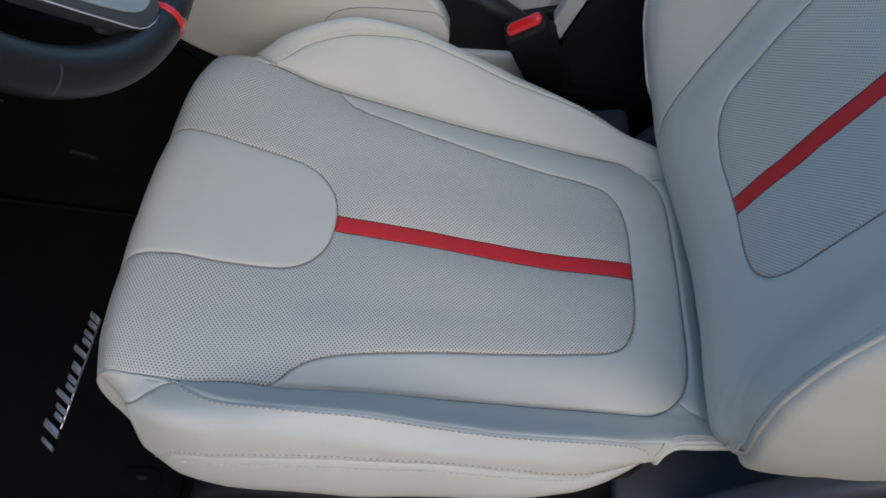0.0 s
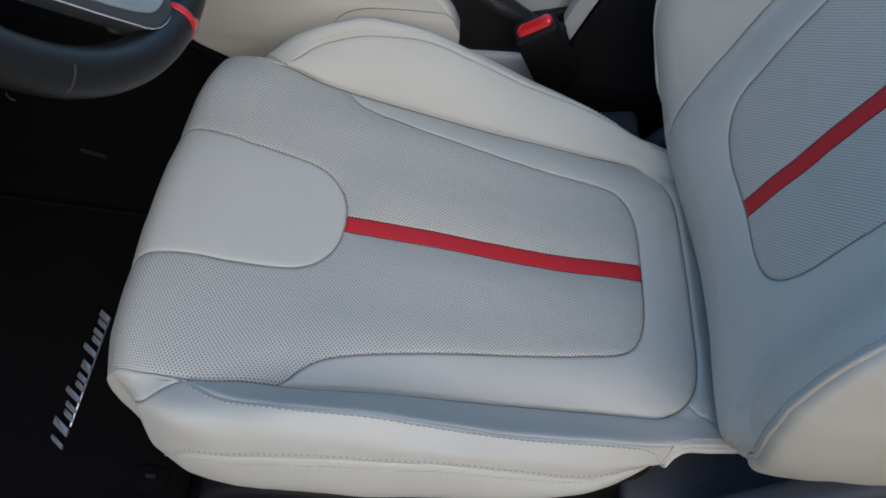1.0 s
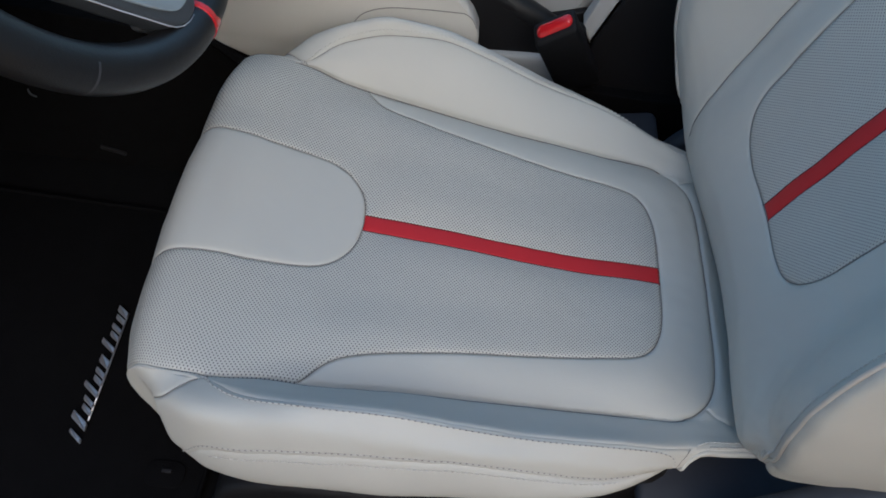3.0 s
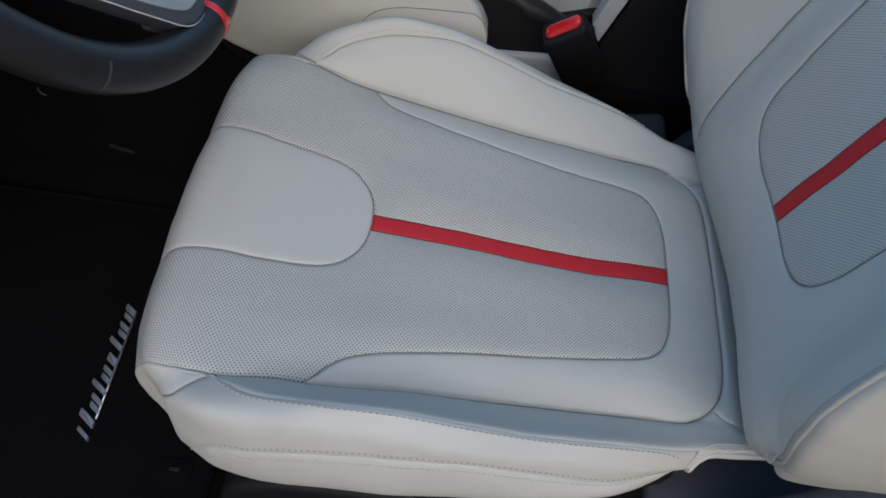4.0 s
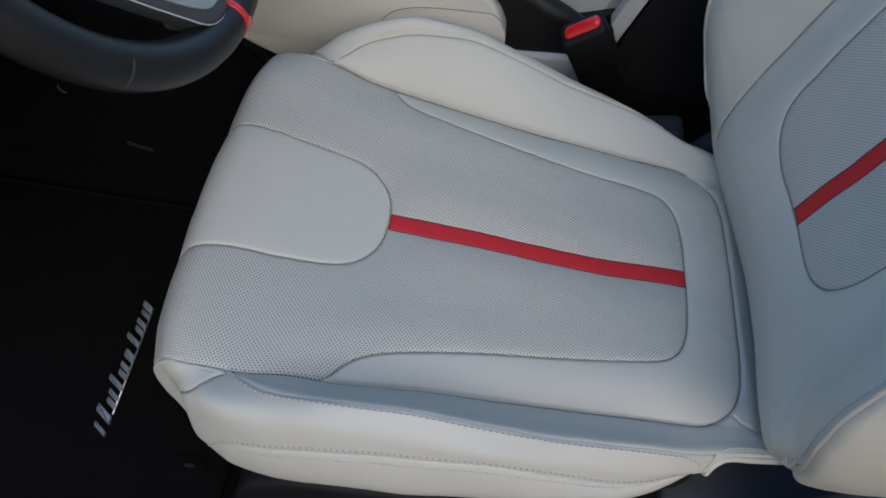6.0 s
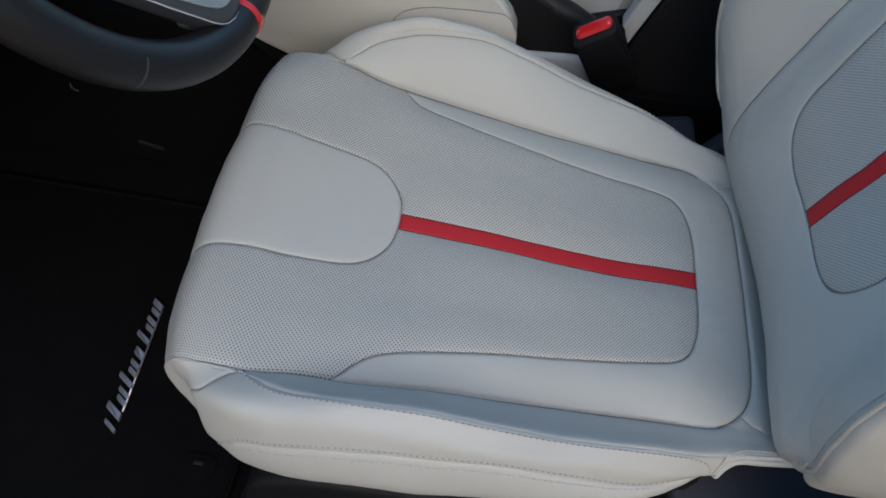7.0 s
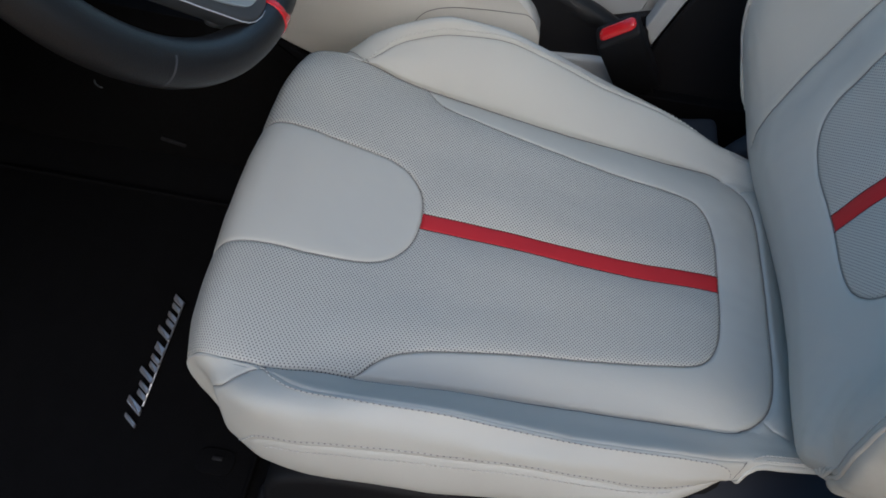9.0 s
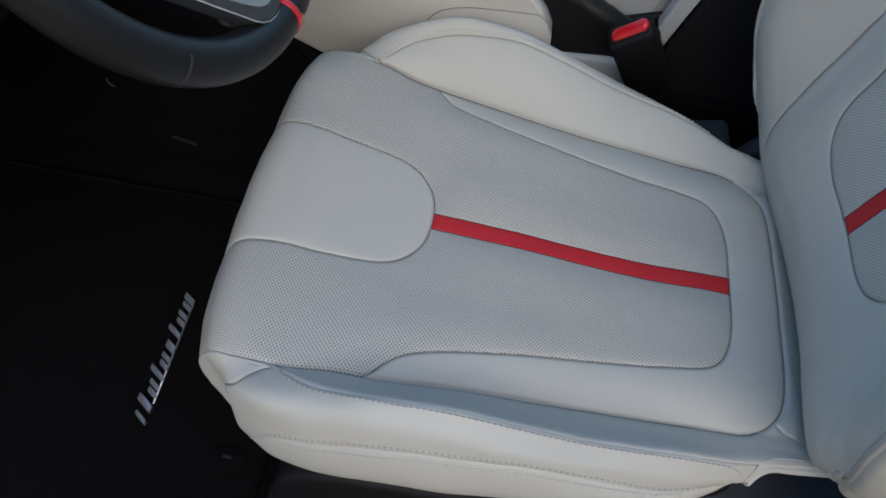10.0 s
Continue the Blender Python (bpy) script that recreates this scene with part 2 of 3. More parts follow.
def sewn_skin(shape, bounds, seams, panel_of, step=0.004, outward=1, puff=0.0019, taut=None):
    """Cuts a smooth cover into sewn panels: (u, w) is the flat pattern, shape() bends it into place, every seam sinks a groove.
    seams: (line, depth, width). Returns {panel: (verts, faces, uvs)}."""
    from mathutils.geometry import delaunay_2d_cdt
    from mathutils.kdtree import KDTree
    u0, u1, w0, w1 = bounds
    lines = [resample(s[0], 0.0022) for s in seams]
    free, verts, edges = [], [], []
    for ln in lines:
        base = len(verts)
        verts += ln.tolist()
        edges += [(base + i, base + i + 1) for i in range(len(ln) - 1)]
        d = np.gradient(ln, axis=0)
        nrm = np.stack([-d[:, 1], d[:, 0]], 1) / (np.linalg.norm(d, axis=1, keepdims=True) + 1e-12)
        for o in (0.0005, 0.0011, 0.0021, 0.0036):
            free += (ln + nrm * o).tolist() + (ln - nrm * o).tolist()
    trees = []
    for sm in seams:
        q = resample(sm[0], 0.0006)
        tree = KDTree(len(q))
        for i, (x, y) in enumerate(q.tolist()):
            tree.insert((x, y, 0), i)
        tree.balance()
        trees.append(tree)

    def distance(p, each=False):
        best = np.array([[tree.find((x, y, 0))[2] for x, y in p.tolist()] for tree in trees])
        return best if each else best.min(0)
    free = np.array(free)
    free = free[distance(free) > 0.00045]
    nu, nw = int((u1 - u0) / step), int((w1 - w0) / step)
    gu, gw = np.meshgrid(np.linspace(u0, u1, nu + 1), np.linspace(w0, w1, nw + 1), indexing="ij")
    grid = np.stack([gu.ravel(), gw.ravel()], 1)
    rim = (np.abs(grid[:, 0] - u0) < 1e-9) | (np.abs(grid[:, 0] - u1) < 1e-9) | (np.abs(grid[:, 1] - w0) < 1e-9) | (np.abs(grid[:, 1] - w1) < 1e-9)
    grid = grid[rim | (distance(grid) > 0.0048)]
    inside = (free[:, 0] > u0) & (free[:, 0] < u1) & (free[:, 1] > w0) & (free[:, 1] < w1)
    points = np.concatenate([np.array(verts), free[inside], grid])
    out = delaunay_2d_cdt([Vector(p) for p in points.tolist()], edges, [], 0, 1e-6)
    p2 = np.array([tuple(v) for v in out[0]])
    tris = np.array([f for f in out[2] if len(f) == 3])
    each = distance(p2, True)
    groove = np.zeros(len(p2))
    for i, (_, depth, width) in enumerate(seams):
        groove = np.maximum(groove, depth * np.exp(-(each[i] / width) ** 1.3))
    swell = puff * (1 - np.exp(-each.min(0) / 0.014))
    if taut:
        swell = swell * taut(p2[:, 0], p2[:, 1])
    ripple = ripple_at(p2)
    pos = shape(p2[:, 0], p2[:, 1]) + outward * unit_normals(shape, p2[:, 0], p2[:, 1]) * (swell - groove + ripple)[:, None]
    mid = p2[tris].mean(1)
    names = panel_of(mid[:, 0], mid[:, 1])
    result = {}
    for nm in sorted(set(names)):
        if not nm:
            continue
        t = tris[names == nm]
        used, back = np.unique(t, return_inverse=True)
        t = back.reshape(-1, 3)
        if outward < 0:
            t = t[:, ::-1]
        result[nm] = (pos[used], t, p2[used])
    return result


def panel(name, data, mat, parent, label=""):
    verts, faces, uvs = data
    ob = mesh_object(name, verts, faces, mat, parent, label)
    layer = ob.data.uv_layers.new(name="sheet")
    idx = np.empty(len(ob.data.loops), np.int32)
    ob.data.loops.foreach_get("vertex_index", idx)
    layer.data.foreach_set("uv", uvs[idx].astype(np.float32).ravel())
    return ob


def stitches(name, shape, lines, parent, pitch=0.0035, length=0.0023, radius=0.00045, lift=0.0004, outward=1, mat=None, swell=0.0006, between=False):
    """Short raised thread stitches along lines of the flat pattern (or what lies between them), joined into one part."""
    verts, faces = [], []
    for ln in lines:
        pts = resample(ln, pitch)
        if between:
            pts = (pts[1:] + pts[:-1]) / 2
        d = np.gradient(pts, axis=0)
        d /= np.linalg.norm(d, axis=1, keepdims=True) + 1e-12
        a, b = pts - d * length / 2, pts + d * length / 2
        nrm = unit_normals(shape, pts[:, 0], pts[:, 1]) * outward
        rise = nrm * (ripple_at(pts) + swell + 0.0002)[:, None]
        A, M, B = (shape(q[:, 0], q[:, 1]) + rise for q in (a, pts, b))
        for i in range(len(pts)):
            v, f = tube([A[i] - nrm[i] * radius * 0.6, A[i] * 0.7 + M[i] * 0.3 + nrm[i] * lift, B[i] * 0.7 + M[i] * 0.3 + nrm[i] * lift, B[i] - nrm[i] * radius * 0.6], radius, 5)
            k = len(verts)
            verts += v
            faces += [tuple(k + j for j in g) for g in f]
    ob = mesh_object(name, verts, faces, mat or thread, parent)
    return tagged(ob, kind="stuff")


def seam_shade_lines(name, shape, lines, parent, radius=0.00034, sink=0.0006, outward=1, mat=None, label="dark grey seam thread"):
    """Dark tubes that paint recess shade and thread into the seams, joined into one part."""
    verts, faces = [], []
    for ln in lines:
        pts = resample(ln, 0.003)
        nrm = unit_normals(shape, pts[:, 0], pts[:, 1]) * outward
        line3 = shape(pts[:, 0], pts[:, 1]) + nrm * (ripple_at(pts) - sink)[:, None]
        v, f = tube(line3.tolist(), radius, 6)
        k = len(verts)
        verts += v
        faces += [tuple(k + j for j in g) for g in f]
    return tagged(mesh_object(name, verts, faces, mat or seam_shade, parent, label), kind="stuff")


# ---- the car around the seat ----
def slab(name, size, at, mat, label, category, bevel=0.004, turn=(0, 0, 0)):
    ob = part(name, block(size, at, bevel, 2, turn), mat)
    return tagged(ob, label, category, kind="structure")


def sheet_ground():
    bm = bmesh.new()
    bmesh.ops.create_grid(bm, x_segments=60, y_segments=60, size=150)
    for v in bm.verts:
        v.co.z = -0.36 + 0.01 * noise.noise(v.co * 0.3)
    return tagged(part("ground", bm, bounce_ground), "pale warm concrete ground outside the car", "ground", kind="structure")


def carpet():
    """Floor pan with a raised toe board towards the front."""
    bm = bmesh.new()
    prof = [(-0.95, 0.42), (-0.80, 0.34), (-0.62, 0.12), (-0.52, 0.03), (-0.40, 0.0), (0.10, 0.0), (0.45, 0.01), (0.60, 0.05), (1.3, 0.05)]
    rows = []
    for x, z in prof:
        rows.append([bm.verts.new((x, -0.42 + 1.52 * j / 40, z + 0.003 * noise.noise(Vector((x * 9, j * 0.7, 0))))) for j in range(41)])
    for a, b in zip(rows, rows[1:]):
        for j in range(40):
            bm.faces.new((a[j], b[j], b[j + 1], a[j + 1]))
    geom = bmesh.ops.extrude_face_region(bm, geom=list(bm.faces))
    bmesh.ops.translate(bm, vec=(0, 0, -0.03), verts=[g for g in geom["geom"] if isinstance(g, bmesh.types.BMVert)])
    return tagged(part("floor", bm, carpet_mat), "black carpeted car floor", "floor", kind="structure")


def roof():
    """Unseen headliner; its long opening is added to let sky light down on both front seats."""
    bm = bmesh.new()
    for size, at in (((.08, 1.30, .03), (.06, .38, 1.02)), ((.55, 1.30, .03), (1.06, .38, 1.02)), ((.685, .10, .03), (.4425, -.22, 1.02)), ((.685, .10, .03), (.4425, .98, 1.02))):
        block(size, at, .006, 2, bm=bm)
    return tagged(part("ceiling", bm, headliner), "pale cloth headliner round an open roof panel", "ceiling", kind="structure")


sheet_ground()
carpet()
roof()
def pane(name, corners, label, mat):
    """A thin sheet of tinted glass between four corners."""
    bm = bmesh.new()
    f = bm.faces.new([bm.verts.new(c) for c in corners])
    r = bmesh.ops.extrude_face_region(bm, geom=[f])
    bmesh.ops.translate(bm, vec=f.normal * .004, verts=[g for g in r["geom"] if isinstance(g, bmesh.types.BMVert)])
    ob = part(name, bm, mat, smooth=False)
    ob.visible_shadow = False
    return tagged(ob, label, "window", kind="structure")


pane("window_1", [(-.84, -.30, .76), (.03, -.24, 1.03), (.03, 1.00, 1.03), (-.84, 1.06, .76)], "green tinted windscreen above the dashboard", green_glass)
# unseen roof pane, added over the opening that lights the seats
pane("window_2", [(.09, -.18, 1.045), (.80, -.18, 1.045), (.80, .94, 1.045), (.09, .94, 1.045)], "clear glass panel in the roof", roof_glass)
# unseen wall, added to hide low sky and bounce warm light
slab("wall_west", (14.0, 0.2, 2.9), (0.0, -4.4, 1.08), tan_render, "plain tan garden wall beside the parked car", "wall", 0.03)
slab("wall_east", (2.3, 0.05, 0.66), (0.20, 1.09, 0.26), charcoal_plastic, "dark inner side of the passenger door", "door panel", 0.02)
slab("wall_south", (0.05, 1.5, 0.75), (1.36, 0.34, 0.30), charcoal_plastic, "dark rear wall of the cabin", "rear wall", 0.02)
slab("wall_north", (0.06, 1.5, 0.90), (-0.93, 0.34, 0.20), black_plastic, "black front bulkhead of the footwell", "bulkhead", 0.02)
slab("trim", (1.75, 0.10, 0.07), (0.15, -0.39, -0.015), black_plastic, "black plastic sill trim under the door opening", "sill", 0.015)
slab("pillar_post", (0.14, 0.10, 1.02), (0.74, -0.36, 0.50), charcoal_plastic, "dark pillar trim behind the driver's door", "pillar", 0.03, (0, -6, 0))
slab("dash_shelf", (0.60, 1.40, 0.10), (-0.55, 0.34, 0.70), black_plastic, "black padded top of the dashboard", "dashboard", 0.03)


# ---- driver's seat ----
seat = thing("driver_seat", "pale grey perforated leather car seat with red centre stripe", "car seat")

ST = (-0.11, 0.00, 0.03, 0.06, 0.09, 0.13, 0.17, 0.21, 0.27, 0.32, 0.37, 0.41, 0.44, 0.50)
trough_y = table(ST, (.158, .160, .1670, .1695, .1695, .1612, .1575, .1525, .147, .1435, .140, .1365, .132, .128))
trough_z = table(ST, (.305, .306, .3105, .312, .3095, .3005, .293, .2885, .2805, .275, .270, .2665, .263, .258))
crest_y = table(ST, (.163, .165, .1715, .1742, .177, .190, .195, .1957, .1915, .1855, .1785, .171, .163, .150))
crest_z = table(ST, (.2965, .2975, .302, .3040, .3120, .3275, .3365, .3383, .324, .308, .2975, .2870, .277, .264))
ridge_y = table(ST, (.166, .168, .176, .1845, .194, .2005, .2035, .204, .200, .1935, .186, .178, .170, .157))
ridge_z = table(ST, (.290, .291, .294, .301, .319, .338, .3475, .3465, .328, .311, .298, .283, .268, .256))
band_y = table(ST, (.172, .173, .184, .194, .206, .214, .2155, .215, .210, .203, .195, .182, .167, .152))
band_z = table(ST, (.272, .273, .274, .277, .283, .298, .309, .314, .309, .294, .279, .272, .259, .245))
edge_y = table(ST, (.168, .169, .182, .193, .207, .216, .220, .221, .216, .211, .201, .183, .162, .147))
tuck_y = table(ST, (.136, .136, .148, .164, .184, .194, .198, .199, .194, .189, .181, .170, .155, .140))
tuck_z = table(ST, (.240, .240, .236, .224, .216, .218, .230, .236, .236, .232, .228, .224, .212, .200))
edge_z = table(ST, (.256, .257, .253, .247, .244, .252, .264, .270, .270, .266, .264, .262, .252, .235))
middle_z = table(ST, (.308, .310, .3145, .3135, .3065, .298, .2905, .2868, .280, .2735, .2695, .2695, .2675, .258))
wing_rise = table((-.11, .06, .10, .15, .18, .25, .37, .41, .46, .50), (.001, .001, .002, .006, .0078, .006, .0058, .003, 0.0, 0.0))
door_drop = table((-.11, .06, .10, .13, .17, .21, .27, .32, .37, .43, .50), (0, 0, .006, .011, .0125, .010, .0055, .003, .002, 0, 0))
door_ridge = table((-.11, 0, .03, .06, .09, .13, .50), (0, -.001, .002, .0065, .004, 0, 0))
door_crest = table((-.11, 0, .03, .06, .09, .13, .50), (0, 0, .0025, .0065, .0015, 0, 0))
door_band = table((-.11, 0, .03, .06, .09, .13, .50), (0, 0, .003, .009, .007, .001, 0))
W1, W2, W3, W4, W5, W6 = .150, .186, .199, .235, .270, .312
band_w = table((-.11, .072, .09, .11, .14, .30, .38, .43), (.270, .268, .250, .2430, .2405, .2390, .2415, .2440))
NOSE, NOSE_R = .045, .035
corner_set = table((0, W1, W2, W3, W4, W5, W6), (0, .0003, .006, .0125, .025, .035, .042))


def ease(t):
    t = np.clip(t, 0, 1)
    return t * t * (3 - 2 * t)


def cushion_shape(u, w):
    """The seat cushion: flat pattern to metres. u runs back from the front edge, w sideways over the bolsters and down their sides."""
    u, w = np.asarray(u, float), np.asarray(w, float)
    a, side = np.abs(w), np.sign(w)
    ty, tz, cy, cz = trough_y(u), trough_z(u), crest_y(u), crest_z(u)
    mz, h = middle_z(u), wing_rise(u)
    cz = cz + np.where(side < 0, .004 * ease((u - .14) / .08) * ease((.43 - u) / .05) + door_crest(u), 0)
    bulge = np.where(side < 0, -.03, .03) * (cz - tz)
    knots = (0, .45 * W1, .80 * W1, W1, (W1 + W2) / 2, W2, W3, W4, W5, W6)
    y = through_points(a, knots, (ty * 0, ty * .45, ty * .80, ty, (ty + cy) / 2 - bulge, cy, ridge_y(u), band_y(u), edge_y(u), tuck_y(u)), (3,))
    y = np.where(a < W1, ty * a / W1, y)
    z = through_points(a, knots, (mz, mz + .35 * h, mz + h, tz, (tz + cz) / 2 + bulge, cz, ridge_z(u) + np.where(side < 0, door_ridge(u) - door_drop(u), -.0035 * ease((u - .16) / .06) * ease((.45 - u) / .04)), band_z(u) + np.where(side < 0, door_band(u), 0), edge_z(u), tuck_z(u)), (3,))
    # the sewn-in stripe pulls a shallow valley along the middle
    z = z + .0042 * (1 - np.exp(-(y / .022) ** 2)) * np.clip(1 - (a / W1) ** 2, 0, 1) * ease((u - .16) / .05) * ease((.47 - u) / .06)
    # the front corner stands a little higher on the tunnel side, and the bolster falls away steeply before it
    z = z + np.where(side > 0, .006, 0) * ease((a - .08) / .05) * (1 - ease((a - W1) / .012)) * ease((.10 - u) / .04) * ease((u + .01) / .04)
    z = z - np.where(side > 0, .022, 0) * np.clip((a - W1) / (W2 - W1), 0, 1) ** .6 * np.clip((.068 - u) / .035, 0, 1)
    # the front edge rolls over and runs down
    roll = radians(130)
    t = np.clip((NOSE - u) / NOSE_R, 0, roll)
    below = np.maximum(0, NOSE - u - NOSE_R * roll)
    x = np.where(u < NOSE, NOSE - NOSE_R * np.sin(t) - math.cos(roll) * below, u)
    x = x + 0.38 * np.clip((NOSE + .02 - u) / .05, 0, 1) * np.minimum(y, .2) ** 2 - 0.022 * side * y * np.clip((NOSE + .03 - u) / .06, 0, 1)
    x = x + corner_set(a) * ease((NOSE + .020 - u) / .060)
    z = z - NOSE_R * (1 - np.cos(t)) - math.sin(roll) * below
    # the back edge tucks down under the backrest
    z = z - 0.55 * np.maximum(0, u - .478) * np.clip((W2 - a) / (W2 - W1), 0, 1)
    return np.stack([x, y * side, z], 1)


def flat(u, y):
    """Sideways place on the pattern of a point y metres from the middle, inside the troughs."""
    return W1 * np.asarray(y, float) / trough_y(u)


tongue_y = table((-.11, .02, .06, .118, .135, .146, .157, .165, .170, .1728, .1738), (.072, .0695, .0656, .0606, .058, .0542, .0465, .0365, .026, .014, 0.0))
insert_y = table((.150, .156, .163, .172, .183, .21, .2655, .322, .375, .398, .410, .419, .4265, .4305, .4325), (.160, .1545, .146, .1385, .1332, .1255, .1137, .1039, .0951, .0910, .0870, .0795, .0650, .045, 0.0))
rear_y = table((.405, .432, .4486, .459, .4665, .4715, .4745, .476), (.1370, .1352, .1295, .1215, .1115, .097, .070, 0.0))
STRIPE = .0082


def line(us, ys):
    return np.stack([us, flat(us, ys)], 1)


def band_line(u0, u1, off=0.0):
    us = np.linspace(u0, u1, 60)
    return np.stack([us, band_w(us) + off], 1)


def mirrored(ln):
    return [ln, ln * np.array([1, -1])]


us = np.r_[np.linspace(-.109, .157, 60), .1738 - .0168 * (1 - np.linspace(0, 1, 30)) ** 2]
half = line(us, tongue_y(us))
tongue_line = np.concatenate([half, (half * [1, -1])[::-1][1:]])
us = np.r_[np.linspace(.1502, .41, 90), .4325 - .0225 * (1 - np.linspace(0, 1, 30)) ** 2]
half = line(us, np.minimum(insert_y(us), trough_y(us) * .999))
insert_line = np.concatenate([half, (half * [1, -1])[::-1][1:]])
us = .476 - .066 * (1 - np.linspace(0, 1, 60)) ** 2
half = np.concatenate([[(-.109, W1), (.39, W1)], line(us, rear_y(us))])
trough_line = np.concatenate([half, (half * [1, -1])[::-1][1:]])
stripe_u = np.linspace(.1738, .4325, 80)
corner_u = table((W1, .179, .187, .195, .205, .213, W4, W6), (.092, .087, .081, .072, .062, .035, -.020, -.060))
corner_w = np.linspace(W1 + .0003, W4 + .01, 70)
cushion_seams = [(tongue_line, .0016, .0011), (insert_line, .0018, .0011), (trough_line, .0030, .0015)]
cushion_seams += [(s, .0009, .0007) for s in mirrored(line(stripe_u, np.full(80, STRIPE)))]
cushion_seams += [(s, d, .0011) for s, d in zip(mirrored(np.array([(.086, W1 + .0003), (.090, W1 + .020), (.098, W2 - .004), (.112, W2), (.30, W2), (.437, W2)])), (.0010, .0007))]
cushion_seams += [(s, .0010, .0010) for s in mirrored(band_line(.066, .418))]
cushion_seams += [(s, .0016, .0012) for s in mirrored(np.stack([corner_u(corner_w), corner_w], 1))]
cushion_seams += [(s, .0015, .0011) for s in mirrored(np.array([(.463, .139), (.470, .146), (.480, .150)]))]

HEM = ((.427, W6 - .001), (.4325, W4 + .012), (.4355, W4 - .004), (.4385, W3 + .004), (.441, W3 - .003), (.4445, W2 + .0065), (.449, W2 + .0035), (.456, W2 + .002), (.470, W2 + .003), (.524, W2 + .004))
cushion_seams += [(s, 0.0, .001) for s in mirrored(np.array(HEM))]


def cushion_panel(u, w):
    a = np.abs(w)
    y = a * trough_y(u) / W1
    name = np.full(len(u), "bolster_face", dtype=object)
    name[(a > W2)] = "bolster_crown"
    name[(a > band_w(u))] = "side_band"
    name[(a > W1) & (u < corner_u(a))] = "front_corner"
    name[(a < W1) & (u < .44)] = "border_panel"
    rear = np.where(u < .405, 1.0, np.where(u > .476, -1, rear_y(u)))
    name[(u > .40) & (a < W1) & (y < rear)] = "border_panel"
    name[(u > .405) & (a < W1) & (y >= rear)] = "rear_roll"
    name[(u > .465)] = "rear_roll"
    name[(u > .427) & (a > np.interp(u, [h[0] for h in HEM], [h[1] for h in HEM]))] = ""
    ins = np.where(u < .1502, 1.0, np.where(u > .4325, -1, insert_y(u)))
    name[(a < W1) & (y < ins)] = "perforated_panel"
    name[(u < .1738) & (y < tongue_y(u)) & (a < W1)] = "tongue_panel"
    name[(u > .1738) & (u < .4325) & (y < STRIPE)] = "red_stripe"
    sided = np.isin(name, ["bolster_face", "bolster_crown", "side_band", "front_corner"])
    name[sided & (w > 0)] = name[sided & (w > 0)] + ".far"
    return name


LOOKS = {"perforated_panel": (perforated, "perforated pale grey leather"), "red_stripe": (red_fabric, "red leather stripe"),
         "tongue_panel": (leather, "smooth pale grey leather tongue")}
for key, data in sewn_skin(cushion_shape, (-.11, .525, -W6, W6), cushion_seams, cushion_panel, taut=lambda u, w: 1 - .9 * ease((.095 - u) / .03) * ease((np.abs(w) - W1 + .015) / .015)).items():
    mat, label = LOOKS.get(key, (leather, ""))
    panel(key.split(".")[0], data, mat, seat, label)

crown = lambda o: np.array([(.090, W1 + .027), (.098, W2 + .0012), (.112, W2 + o), (.415, W2 + o), (.427, W2 + .008), (.430, W3), (.424, W4 - .006)])
crests = [crown(.0042)[:4], crown(.0042) * [1, -1]]
bands = mirrored(band_line(.076, .40, -.0050)) + mirrored(band_line(.10, .385, .0050))
for sewn_name, needle_name, sewn, near_side in (("crest_stitching", "crest_needle_holes", crests, crests[1:]), ("band_stitching", "band_needle_holes", bands, bands[1:2])):
    stitches(sewn_name, cushion_shape, sewn, seat, pitch=.0042, radius=.00044, lift=.0003)
    stitches(needle_name, cushion_shape, near_side, seat, pitch=.0042, length=.0011, radius=.00042, lift=.0001, mat=needle_grey, swell=.0005, between=True)
stitches("corner_stitching", cushion_shape, [np.array([(.012, -W1 - .009), (.060, -W1 - .012)])], seat, radius=.0003, lift=.0001)
stitches("rear_stitching", cushion_shape, mirrored(np.array([(.448, W2 - .004), (.456, W2 - .007), (.492, W2 - .007)])) + mirrored(np.array([(.458, W2 - .0015), (.492, W2 - .0010)])), seat)

crest_line = np.array([(.086, W1 + .0003), (.090, W1 + .020), (.098, W2 - .004), (.112, W2), (.30, W2), (.437, W2)])
seam_shade_lines("seam_thread", cushion_shape, [tongue_line, insert_line, *mirrored(np.stack([corner_u(corner_w), corner_w], 1)), crest_line], seat)
seam_shade_lines("seam_thread", cushion_shape, [trough_line, *mirrored(np.array([(.463, .139), (.470, .146), (.480, .150)]))], seat, .0007, .0022)
crown_end = np.array([(.4405, W2 + .0005), (.4380, W2 + .006), (.4345, W3 - .001), (.4315, W3 + .012), (.4290, W4 - .006), (.4260, W4 + .004)])
seam_shade_lines("seam_thread", cushion_shape, [crown_end, crown_end * [1, -1]], seat, .0004, -.0004)
seam_shade_lines("stripe_thread", cushion_shape, mirrored(line(stripe_u, np.full(80, STRIPE))), seat, .0003, .0003, mat=dark_red, label="dark red edge thread")
for hem in mirrored(resample(np.array(HEM), .003)):
    v, f = tube((cushion_shape(hem[:, 0], hem[:, 1]) - [0, 0, .002]).tolist(), np.interp(np.arange(len(hem)) / len(hem), [0, .35, .55, .65, 1], [.0008, .0016, .0018, .0028, .0028]).tolist(), 10)
    mesh_object("rolled_hem", v, f, leather, seat, "rolled leather hem")

